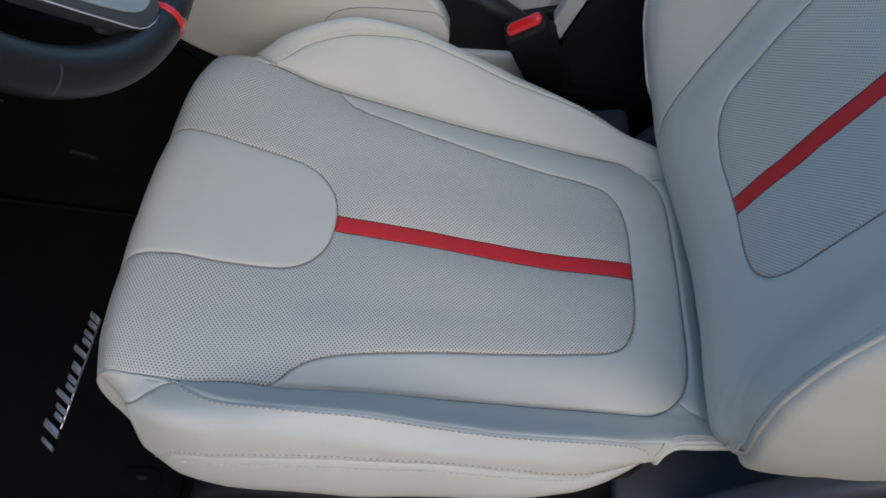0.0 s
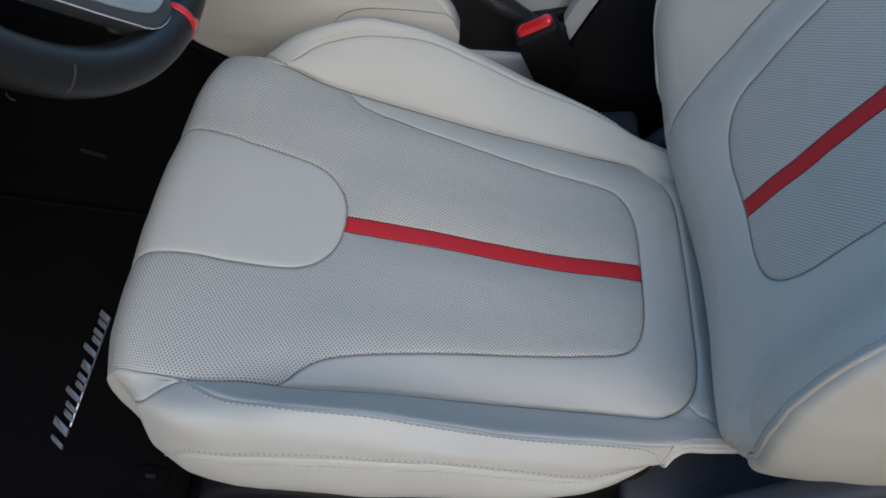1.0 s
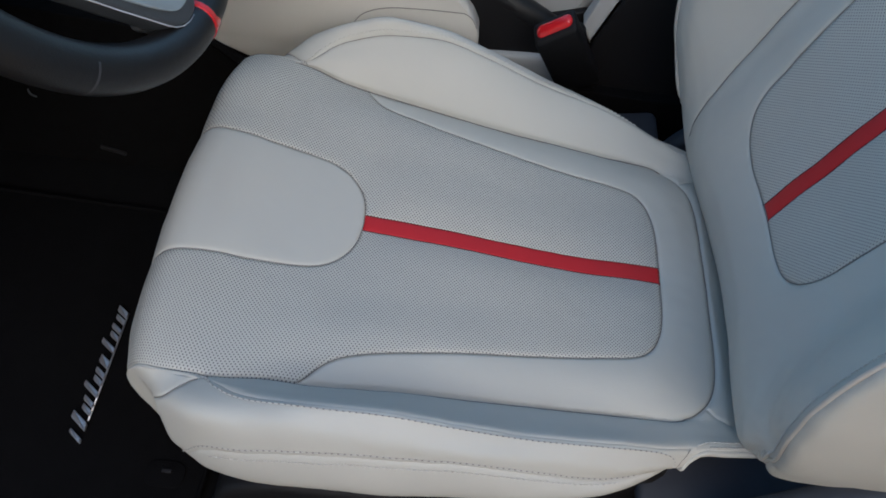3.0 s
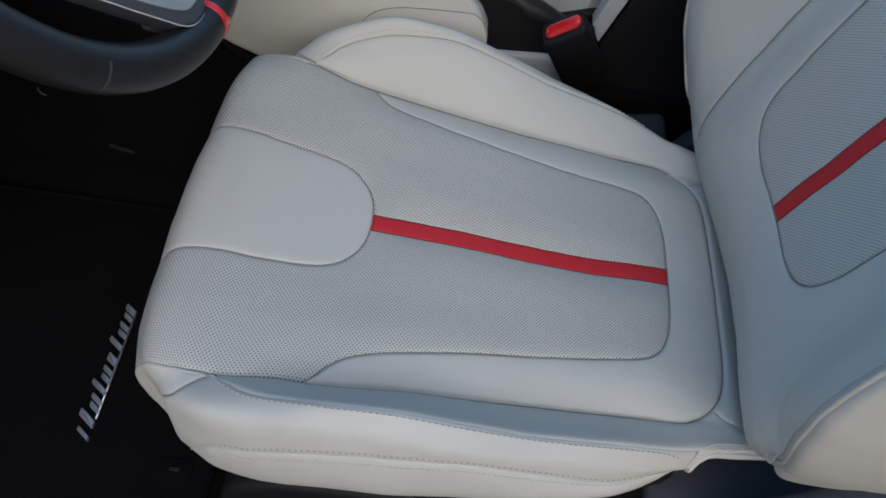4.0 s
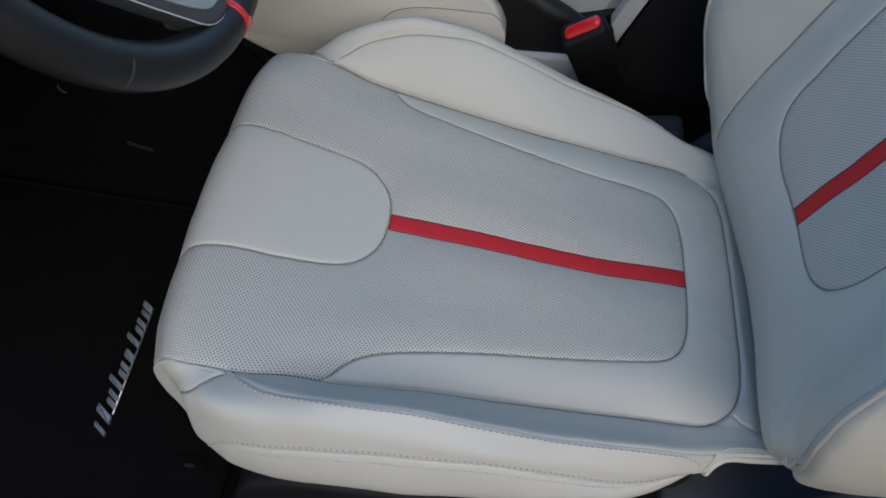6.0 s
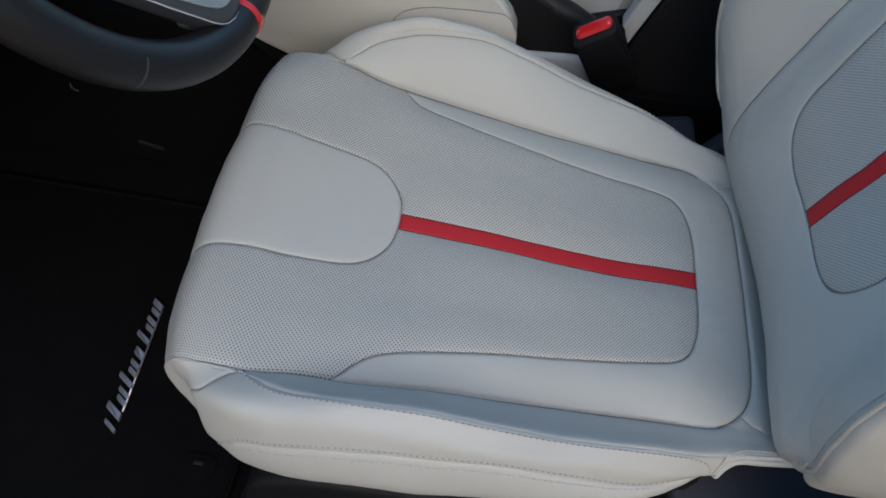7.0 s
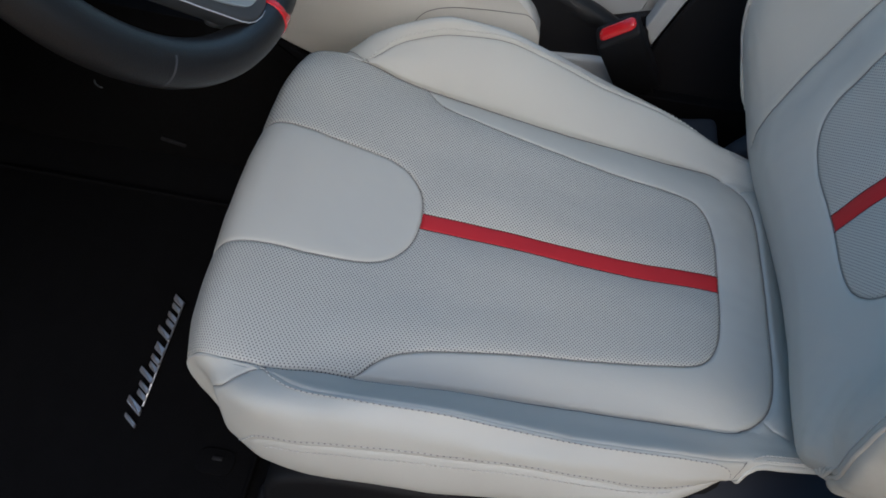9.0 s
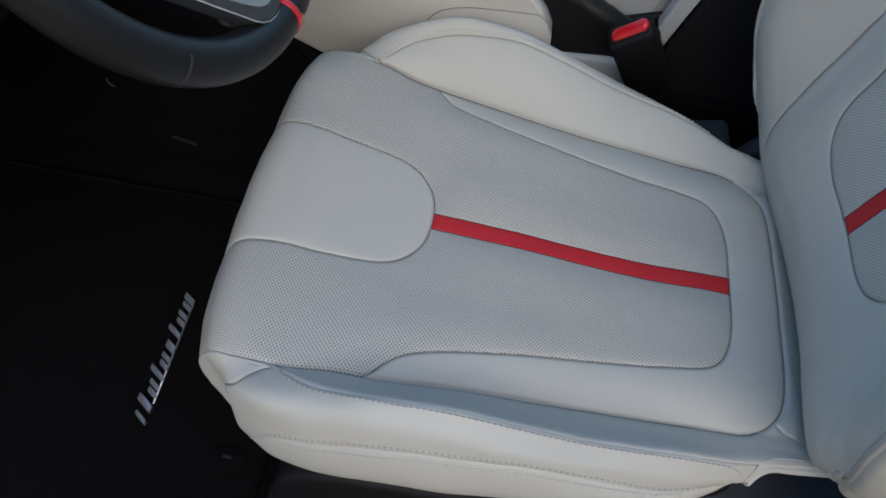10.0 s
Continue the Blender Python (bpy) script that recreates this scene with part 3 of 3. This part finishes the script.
# ---- backrest ----
back_x = table((.235, .25, .27, .285, .30, .32, .34, .363, .393, .4175, .4417, .4644, .492, .55, .65, .85), (.505, .497, .487, .4805, .477, .4755, .479, .4862, .4965, .5065, .515, .5238, .535, .560, .602, .681))
hollow = table((.235, .30, .36, .42, .50, .60, .85), (.2, .38, .69, .90, 1.0, 1.0, 1.0))
pipe_y = table((.235, .33, .35, .41, .45, .53, .70, .85), (.176, .190, .199, .210, .213, .216, .218, .200))
pipe_in = table((.235, .30, .33, .35, .38, .41, .44, .50, .65, .85), (.000, .002, .008, .018, .037, .055, .069, .084, .090, .06))
lobe = table((.235, .27, .30, .33, .37, .42, .50, .85), (0.0, .0005, .0015, .004, .010, .014, .014, .005))
far_set = table((.235, .28, .31, .34, .37, .40, .44, .85), (.003, .005, .0095, .0145, .0150, .0130, .0095, .006))
V1, V2, V3, V4 = .140, .222, .290, .400
foot = table((0, .10, .14, .18, .222, .235, .25, .29, .34, .40), (.235, .243, .256, .276, .300, .295, .292, .299, .332, .385))
TOP = .85


def back_height(s, w):
    a = np.abs(w)
    return TOP - (TOP - s) * (TOP - foot(a)) / (TOP - .235)


def back_flat(z, w):
    return TOP - (TOP - np.asarray(z, float)) * (TOP - .235) / (TOP - foot(np.abs(w)))


def back_shape(s, w):
    """The backrest: s runs up the front of it, w sideways to the piping and back along its flank."""
    s, w = np.asarray(s, float), np.asarray(w, float)
    a, side = np.abs(w), np.sign(w)
    z = back_height(s, w)
    x0, m, py, pin = back_x(z), hollow(z), pipe_y(z), pipe_in(z) + np.where(side > 0, far_set(z), 0)
    knots = (0, .05, .097, V1, .185, V2, .245, V3, V4)
    g = through_points(a, knots, (0 * z, .004 * m, .0138 * m, .0215 * m, np.maximum(.0215 * m, .62 * pin) + lobe(z), pin, pin - .006, pin - .055, pin - .17), (5,))
    y = through_points(a, knots, (0 * z, .05 + 0 * z, .097 + 0 * z, .1385 + 0 * z, .138 + (py - .138) * .62, py, py + .006, py + .010, py - .004), (5,))
    y = np.where(a < .097, a, y)
    # slack folds of the cover beside the door-side piping
    run = (z - .36) * .75 + (a - .17) * .66
    g = g + np.where(side < 0, .0008, 0) * np.sin(run / .0042 + 2.2 * np.sin(z * 21)) * np.exp(-((z - .375) / .05) ** 2 - ((a - .172) / .024) ** 2)
    # rounded foot and head
    t = np.clip((s - .235) / .05, 0, 1)
    tuck = (1 - np.sqrt(1 - (1 - t) ** 2 * .999)) * .020 * np.clip((a - .13) / .05, 0, 1)
    return np.stack([x0 - g + tuck * .6 - y * side * np.where(side > 0, .055, .014), (y - tuck * .6) * side, z], 1)


back_insert = table((.363, .3635, .3645, .367, .372, .380, .390, .402, .4088, .433, .461, .4885, .55, .65, .72), (.0, .020, .040, .055, .068, .079, .087, .0922, .0940, .0957, .0978, .0993, .102, .105, .105))
zs = np.r_[.363 + .0458 * np.linspace(0, 1, 90) ** 2.5, np.linspace(.412, .70, 60)]
half = np.stack([back_flat(zs, back_insert(zs)), back_insert(zs)], 1)
back_insert_line = np.concatenate([half[::-1], (half * [1, -1])[1:]])
BS = .0079
zs_stripe = np.linspace(.3632, .70, 80)
zs = np.linspace(.302, .80, 80)
back_seams = [(back_insert_line, .0018, .0012)]
back_seams += [(s, .0009, .0007) for s in mirrored(np.stack([back_flat(zs_stripe, np.full(80, BS)), np.full(80, BS)], 1))]
back_seams += [(np.stack([back_flat(zs, np.full(80, V1)), np.full(80, V1) + .007 * np.clip((.36 - zs) / .06, 0, 1) ** 2], 1), .0016, .0012)]
back_seams += [(s, .0018, .0024) for s in mirrored(np.array([(.2355, V2), (.845, V2)]))]


def back_panel(s, w):
    a, z = np.abs(w), back_height(s, w)
    name = np.full(len(s), "backrest_panel", dtype=object)
    name[w > V1] = "back_bolster"
    name[a > V2] = "back_flank"
    ins = np.where((z < .363) | (z > .70), -1, back_insert(z))
    name[a < ins] = "perforated_back"
    name[(a < BS) & (z > .3632) & (z < .70)] = "red_stripe"
    sided = a > V1
    name[sided & (w > 0)] = name[sided & (w > 0)] + ".far"
    return name


LOOKS = {"perforated_back": (fine_perforated, "perforated pale grey leather"), "red_stripe": (red_fabric, "red leather stripe"),
         "back_flank": (leather, "smooth cream-grey leather side")}
for key, data in sewn_skin(back_shape, (.235, TOP, -V4, V4), back_seams, back_panel, outward=1).items():
    mat, label = LOOKS.get(key.split(".")[0], (leather, ""))
    panel(key.split(".")[0], data, mat, seat, label)
for side in (1, -1):
    s = np.linspace(.240, .845, 120)
    pts = back_shape(s, np.full(120, side * V2))
    pts[:, 0] += .0004
    v, f = tube(pts, .0017, 8)
    mesh_object("piping", v, f, piping_mat, seat, "raised leather piping")

seam_shade_lines("seam_thread", back_shape, [s[0] for s in (back_seams[0], back_seams[3])] + mirrored(np.array([(.25, V2 + .0032), (.80, V2 + .0032)])), seat)
seam_shade_lines("stripe_thread", back_shape, [back_seams[1][0], back_seams[2][0]], seat, .0003, .0003, mat=dark_red, label="dark red edge thread")
stitches("piping_stitching", back_shape, mirrored(np.array([(.27, V2 - .007), (.70, V2 - .007)])), seat, radius=.00036, lift=.0003, swell=.0011)


def gathers(side):
    """Small folds where the cover is pulled together at the foot of the piping."""
    verts, faces = [], []
    for k in range(6):
        s = np.linspace(.240 + .011 * k, .2365 + .0045 * k, 7)
        w = side * np.linspace(V2 - .020 + .002 * k, V2 - .001, 7)
        v, f = tube((back_shape(s, w) + unit_normals(back_shape, s, w) * .0012).tolist(), [.0002, .0009, .0014, .0017, .0016, .0012, .0004], 8)
        n = len(verts)
        verts += v
        faces += [tuple(n + j for j in g) for g in f]
    mesh_object("gathers", verts, faces, leather, seat, "gathered leather folds")


gathers(1)
gathers(-1)

# foam bodies and the dark shell under the covers
part("seat_pan", block((.40, .33, .13), (.25, 0, .175), .03, 4), black_plastic, seat, "black seat pan")
part("back_shell", block((.10, .36, .46), (.66, 0, .57), .03, 4, (0, 21, 0)), charcoal_plastic, seat, "charcoal back shell")
for side in (-1, 1):
    out = rounded([(.06, .05), (.50, .05), (.56, .14), (.47, .18), (.38, .160), (.12, .145), (.07, .12)], .03)
    bm = extrude_outline(out, .035, .008)
    bmesh.ops.transform(bm, matrix=Matrix(((1, 0, 0, 0), (0, 0, 1, side * .165 - .0175), (0, 1, 0, 0), (0, 0, 0, 1))), verts=bm.verts)
    part("side_valance", bm, black_plastic, seat, "black plastic seat side shield")
for side in (-1, 1):
    bm = block((.50, .035, .03), (.30, side * .17, .025), .006)
    part("seat_rail", bm, black_plastic, seat, "black steel seat rail")
    for x in (.10, .46):
        part("rail_bracket", block((.03, .02, .07), (x, side * .17, .065), .004), black_plastic, seat)

# ---- steering wheel ----
LEAN = radians(29.75)
WHEEL = Matrix(((0, -math.sin(LEAN), math.cos(LEAN), -.0337), (1, 0, 0, .0375), (0, math.cos(LEAN), math.sin(LEAN), .596), (0, 0, 0, 1)))


def rim_point(angle, r=.166):
    """A point of the rim's middle line; the angle runs from six o'clock towards the passenger."""
    return Vector((r * math.sin(angle), -r * math.cos(angle), 0))


def steering_wheel():
    wheel = thing("steering_wheel", "black leather steering wheel with silver spoke and red accent", "steering wheel")

    def add(name, geo, mat, label="", smooth=True):
        verts, faces = geo
        return mesh_object(name, [WHEEL @ Vector(v) for v in verts], faces, mat, wheel, label, smooth)

    def add_bm(name, bm, mat, label="", parent=None):
        bmesh.ops.transform(bm, matrix=WHEEL, verts=bm.verts)
        return part(name, bm, mat, parent or wheel, label)
    add("rim", tube([rim_point(2 * math.pi * i / 128) for i in range(128)], .0155, 24, True), black_leather, "smooth black leather rim")
    for a in (-47, 53, 127, -127):
        # strip cut short to the arc of the joint that catches the light
        v, f = [], []
        for k in range(13):
            g = radians(-18 + 112 * k / 12)
            for da in (-.30, .30):
                lift = .0157 if 0 < k < 12 else .0150
                mid, out = rim_point(radians(a + da)), rim_point(radians(a + da), 1.0).normalized()
                v.append(mid + (out * math.cos(g) + Vector((0, 0, 1)) * math.sin(g)) * lift)
            if k:
                f.append((2 * k - 2, 2 * k - 1, 2 * k + 1, 2 * k))
        add("rim_seam", (v, f), seam_grey, "stitched rim joint")
    # red clasp where the lower spoke meets the rim
    verts, faces = [], []
    n, k = 8, 14
    for i in range(n):
        lift = .0164 if 0 < i < n - 1 else .0152
        for j in range(k):
            g = radians(-20 + 215 * j / (k - 1))
            # broad over the outer half of the rim, narrow over the inner
            a = radians(-4.0 + (4.2 if j < 6 else 2.4) * i / (n - 1))
            mid, out = rim_point(a), rim_point(a, 1.0).normalized()
            verts.append(mid + (out * math.cos(g) + Vector((0, 0, 1)) * math.sin(g)) * lift)
    for i in range(n - 1):
        for j in range(k - 1):
            faces.append((i * k + j, (i + 1) * k + j, (i + 1) * k + j + 1, i * k + j + 1))
    add("red_clasp", (verts, faces), gloss_red, "glossy red plastic accent")
    # lower spoke with its silver cover
    spoke = rounded([(-.105, -.0740), (-.0916, -.0907), (-.0753, -.1112), (-.0590, -.1308), (-.0485, -.1440), (-.0340, -.1535), (-.0110, -.1545), (-.004, -.1312), (.014, -.0662), (-.060, -.0412)], [.01, .01, .02, .02, .02, .012, .012, .02, .02, .02])
    bm = extrude_outline(spoke, .017, .003)
    bmesh.ops.translate(bm, vec=(0, 0, -.003), verts=bm.verts)
    body = add_bm("spoke", bm, gunmetal)
    cover = rounded([(-.086, -.0890), (-.0642, -.1152), (-.0498, -.1306), (-.0360, -.1425), (-.0170, -.1440), (-.011, -.127), (.004, -.0712), (-.055, -.0512)], [.01, .02, .012, .012, .010, .02, .02, .02])
    bm = extrude_outline(cover, .003, .0012)
    bmesh.ops.translate(bm, vec=(0, 0, .0135), verts=bm.verts)
    add_bm("spoke_cover", bm, satin_silver, "satin silver spoke cover", body)
    edge = [Vector(p).to_3d() + Vector((0, 0, .0125)) for p in [(-.1045, -.0745), (-.0918, -.0907), (-.0755, -.1112), (-.0592, -.1308), (-.0500, -.1420), (-.0440, -.1478), (-.0370, -.1520), (-.0280, -.1545), (-.0200, -.1548)]]
    v, f = tube(edge, [.0006] * 5 + [.0005, .0004, .0003, .0002], 8)
    mesh_object("chrome_edge", [WHEEL @ Vector(p) for p in v], f, bright_trim, body, "bright chrome edge line")
    # side spokes and hub
    for sgn in (-1, 1):
        out = rounded([(sgn * .045, -.012), (sgn * .158, -.006), (sgn * .158, .024), (sgn * .045, .030)][::sgn], .008)
        bm = extrude_outline(out, .014, .004)
        bmesh.ops.translate(bm, vec=(0, 0, -.008), verts=bm.verts)
        add_bm("spoke", bm, black_plastic)
    hub = rounded([(-.065, -.055), (.065, -.055), (.075, .045), (-.075, .045)], .03, 8)
    bm = extrude_outline(hub, .045, .012, 4)
    bmesh.ops.translate(bm, vec=(0, 0, -.022), verts=bm.verts)
    add_bm("hub", bm, black_leather)
    # grey block added where the thumb rest shows a highlight
    bm = block((.028, .026, .014), (-.034, -.136, -.008), .006, 4, (0, 0, -45))
    add_bm("thumb_switch", bm, gunmetal)
    return wheel


steering_wheel()


def steering_column():
    col = thing("steering_column", "black plastic steering column shroud under the dashboard", "steering column")
    axis = WHEEL.to_3x3() @ Vector((0, 0, 1))
    base = WHEEL.translation - axis * .15
    bm = block((.11, .10, .24), (0, 0, 0), .025, 4)
    bmesh.ops.transform(bm, matrix=Matrix.Translation(base) @ WHEEL.to_3x3().to_4x4(), verts=bm.verts)
    part("shroud", bm, black_plastic, col)
    v, f = tube([WHEEL.translation - axis * .03, WHEEL.translation - axis * .52], .020, 12)
    mesh_object("shaft", v, f, black_plastic, col)


steering_column()


def lower_dash():
    d = thing("dashboard", "black lower dashboard and knee panel above the footwell", "dashboard")
    part("knee_panel", block((.12, .62, .30), (-.30, .02, .50), .03, 4, (0, -18, 0)), black_plastic, d)
    part("fascia", block((.55, 1.36, .22), (-.56, .34, .56), .04, 4), black_plastic, d)


lower_dash()


# ---- floor mat and badge ----
def floor_mat():
    mat = thing("floor_mat", "black pile floor mat with bound edge on the carpet", "floor mat")
    out = rounded([(-.50, -.31), (-.03, -.31), (.03, -.22), (.03, .205), (-.50, .215)], .04, 8)
    part("mat_body", extrude_outline(out, .008, .003), floor_mat_mat, mat)
    pts = [Vector((x, y, .0075)) for x, y in out]
    v, f = tube(pts, .003, 8, True)
    mesh_object("binding", v, f, floor_mat_mat, mat, "black bound edge")
    clip = rounded([(-.020, -.014), (.020, -.014), (.020, .014), (-.020, .014)], .013)
    bm = extrude_outline(clip, .002, .0008)
    bmesh.ops.transform(bm, matrix=pose(-.009, -.131, .008), verts=bm.verts)
    holder = part("anchor", bm, floor_mat_mat, mat, "black mat anchor")
    part("anchor_clip", block((.0105, .0042, .003), (-.0075, -.1285, .0112), .001), dim_grey, holder, "small grey clip")


floor_mat()


def badge():
    """Chrome script badge: slanted plain bars of the letters' sizes on a thin base line."""
    b = thing("mat_badge", "chrome script badge with slanted plain bars on the mat", "badge")
    v, f = tube([(-.1048, -.086, .0105), (-.1086, .050, .0105)], .0011, 8)
    mesh_object("base_line", v, f, chrome, b, "thin chrome line")
    # where each bar stands along the line, its height and width
    bars = ((-.1120, .0135, .0050), (-.0980, .0170, .0085), (-.0815, .0105, .0062), (-.0725, .0120, .0058), (-.0600, .0168, .0066), (-.0465, .0100, .0062), (-.0375, .0110, .0062),
            (-.0250, .0112, .0095), (-.0050, .0160, .0066), (.0100, .0105, .0062), (.0192, .0118, .0062), (.0322, .0110, .0062), (.0412, .0122, .0080))
    for y, tall, wide in bars:
        tall *= 1.12
        x0, slant = -.1040 - (y + .1) * .028, .72 * tall
        outer = rounded([(x0, y), (x0 - tall, y + slant), (x0 - tall, y + slant + wide), (x0, y + wide)], .0016, 3)
        bm = extrude_outline(outer, .005, .0009, 2)
        bmesh.ops.translate(bm, vec=(0, 0, .0085), verts=bm.verts)
        part("bar", bm, chrome, b)


badge()


# ---- centre console ----
def side_plate(name, outline, y, depth, mat, parent, label="", bevel=.006, lean=0.0):
    """A plate whose outline is drawn in x and z, standing at y and reaching depth further from the driver."""
    bm = extrude_outline(outline, depth, bevel)
    for v in bm.verts:
        v.co = Vector((v.co.x, y + v.co.z + lean * (v.co.y - .25), v.co.y))
    return part(name, bm, mat, parent, label)


def curved_plate(name, outline, y, depth, swell, mat, parent, label=""):
    """A plate like side_plate whose face follows a curve in z, cut into narrow strips so that it bends."""
    bm = bmesh.new()
    f = bm.faces.new([bm.verts.new((px, 0, pz)) for px, pz in outline])
    for k in range(28):
        bmesh.ops.bisect_plane(bm, geom=[*bm.verts, *bm.edges, *bm.faces], plane_co=(0, 0, .175 + .01 * k), plane_no=(0, 0, 1))
    r = bmesh.ops.extrude_face_region(bm, geom=list(bm.faces))
    back = {g for g in r["geom"] if isinstance(g, bmesh.types.BMVert)}
    for v in bm.verts:
        v.co.y = y + float(swell(v.co.z)) + (depth if v in back else 0)
    edges = [e for e in bm.edges if len(e.link_faces) == 2 and e.calc_face_angle(0) > 1.0]
    bmesh.ops.bevel(bm, geom=edges, offset=.0012, segments=2, affect="EDGES", profile=.5)
    return part(name, bm, mat, parent, label)


def centre_console():
    c = thing("centre_console", "grey and black plastic centre console beside the seat", "console")
    def swell(z):
        # rolls away towards the top and tucks in under itself at the bottom
        return .6 * np.maximum(0, z - .300) ** 1.5 + 2.6 * np.maximum(0, .295 - z) ** 2

    curved_plate("side_panel", rounded([(-.058, .2525), (-.0408, .2415), (-.0263, .232), (-.008, .220), (.02, .200), (.06, .185), (.252, .18), (.2515, .296), (.243, .314), (.232, .326), (.218, .338), (.195, .358), (.15, .42), (-.058, .44)], [.003, .005, .005, .005, .01, .02, .01, .006, .006, .006, .01, .02, .04, .02]), .268, .03, swell, cream_trim, c, "pale cream-grey side panel")
    pad = rounded([(.108, .17), (.252, .17), (.2525, .2956), (.2445, .3130), (.236, .3190), (.1944, .3180), (.1596, .3155), (.142, .311), (.130, .305), (.1219, .296), (.112, .27)], [.01, .01, .01, .004, .004, .01, .01, .006, .006, .006, .01])
    curved_plate("side_pad", pad, .2672, .01, swell, cream_trim, c, "pale grey rear side pad")
    v, f = tube([(px, .2674 + float(swell(pz)), pz) for px, pz in pad if pz > .25 and px < .249], .0005, 6)
    mesh_object("pad_seam", v, f, seam_shade, c, "dark joint line round the pad")
    side_plate("lower_trim", rounded([(-.058, .225), (.030, .180), (.030, .1995), (-.0082, .2251), (-.0408, .2464), (-.058, .2575)], .002), .266, .008, carpet_mat, c, "black lower trim", .002)
    tunnel = side_plate("tunnel_side", rounded([(-.60, 0), (.70, 0), (.70, .22), (-.05, .232), (-.60, .26)], .01), .285, .20, carpet_mat, c, "black carpeted tunnel side", .002)
    tunnel.data.polygons.foreach_set("use_smooth", [False] * len(tunnel.data.polygons))
    side_plate("rear_body", rounded([(.22, .0), (.372, .0), (.372, .272), (.366, .298), (.350, .300), (.330, .301), (.300, .313), (.287, .320), (.255, .335), (.215, .350)], .006), .293, .020, black_plastic, c, "black console body", .006)
    side_plate("lower_ledge", rounded([(.235, .17), (.345, .17), (.345, .259), (.320, .264), (.235, .258)], .008), .286, .05, grey_trim, c, "pale grey lower ledge", .005)
    side_plate("storage_box", rounded([(.296, .05), (.400, .05), (.400, .44), (.296, .42)], .01), .345, .12, grey_trim, c, "pale grey storage box side", .008)
    # black plate added to cover the lower part of the box
    side_plate("box_rail", rounded([(.260, .10), (.400, .10), (.400, .3050), (.366, .2990), (.339, .2900), (.318, .2840), (.260, .2840)], .006), .330, .010, black_plastic, c, "black rail under the storage box", .003)
    side_plate("grey_strip", rounded([(.363, .298), (.3745, .2745), (.393, .3285), (.424, .41), (.398, .41), (.3717, .3255)], .002), .306, .02, grey_trim, c, "pale grey trim strip", .002)
    side_plate("rear_shroud", rounded([(.375, 0), (.70, 0), (.70, .46), (.445, .46), (.394, .3285), (.3755, .2745)], .008), .300, .16, black_plastic, c, "black carpeted rear console", .003)
    bm = block((.034, .004, .005), (-.205, .283, .030), .0015, 2, (0, 14, 0))
    part("trim_clip", bm, dim_grey, c, "dim grey trim clip")
    # arc built only where light catches the plug's edge
    v, f = tube([(-.282 + .008 * math.cos(a * math.pi / 8), .284, .117 + .008 * math.sin(a * math.pi / 8)) for a in range(7, 13)], .0011, 6)
    mesh_object("plug_ring", v, f, gunmetal, c, "dim round plug edge")
    return c


centre_console()


def handbrake():
    h = thing("handbrake", "black handbrake lever on the centre console", "handbrake")
    v, f = tube([(.190, .314, .354), (.240, .311, .331), (.272, .308, .3165), (.305, .306, .3030), (.330, .305, .2925), (.340, .305, .288)], [.0150, .0150, .0150, .0140, .0115, .006], 16)
    mesh_object("lever", v, f, black_leather, h)
    part("boot", block((.10, .05, .05), (.250, .328, .288), .018, 4, (0, 26, 0)), black_leather, h)


handbrake()


def buckle():
    b = thing("seat_belt_buckle", "black seat belt buckle with red release button", "buckle")
    m = Matrix.Translation((.3220, .222, .3505)) @ pose(0, 0, 0, 26, -23, 2)
    bm = block((.0440, .0240, .125), (.0, 0, -.0635), .0045, 4)
    for v in bm.verts:
        if v.co.z < -.04:
            v.co.x = v.co.x * 1.08 + .003
        else:
            v.co.z += .34 * v.co.x
    bmesh.ops.transform(bm, matrix=m, verts=bm.verts)
    body = part("housing", bm, black_plastic, b)
    bm = block((.0372, .0132, .0124), (0, .0006, -.0022), .0058, 6)
    for v in bm.verts:
        v.co.z += .34 * v.co.x
    bmesh.ops.transform(bm, matrix=m, verts=bm.verts)
    part("button", bm, button_red, body, "red release button")
    bm = block((.020, .008, .14), (.006, .002, -.165), .003, 3)
    bmesh.ops.transform(bm, matrix=m, verts=bm.verts)
    part("stalk", bm, black_plastic, b)


buckle()


def passenger_seat():
    """The other seat's cushion, mostly hidden behind the console."""
    p = thing("passenger_seat", "pale grey leather passenger seat behind the console", "car seat")
    part("cushion", block((.50, .46, .16), (.25, .78, .22), .05, 5, (0, 4, 0)), leather, p)
    part("backrest", block((.13, .46, .62), (.60, .78, .56), .05, 5, (0, 21, 0)), leather, p)
    part("base", block((.42, .36, .14), (.27, .78, .075), .02, 3), black_plastic, p)


passenger_seat()

# recliner cover and anchor in the gap behind the cushion
rc = thing("recliner_cover", "charcoal plastic recliner cover at the seat hinge", "cover")
for side in (-1, 1):
    out = rounded([(.44, .10), (.58, .12), (.64, .30), (.60, .36), (.54, .335), (.455, .235)], .03)
    side_plate("cover", out, side * .200 - .012, .024, charcoal_plastic, rc, "", .008)

    part("hinge_bracket", block((.20, .11, .02), (.52, side * .150, .212), .006, 3, (0, -8, 0)), charcoal_plastic, rc)
part("floor_bracket", block((.050, .060, .03), (.440, .242, .205), .010, 4, (0, -12, 0)), charcoal_plastic, rc)
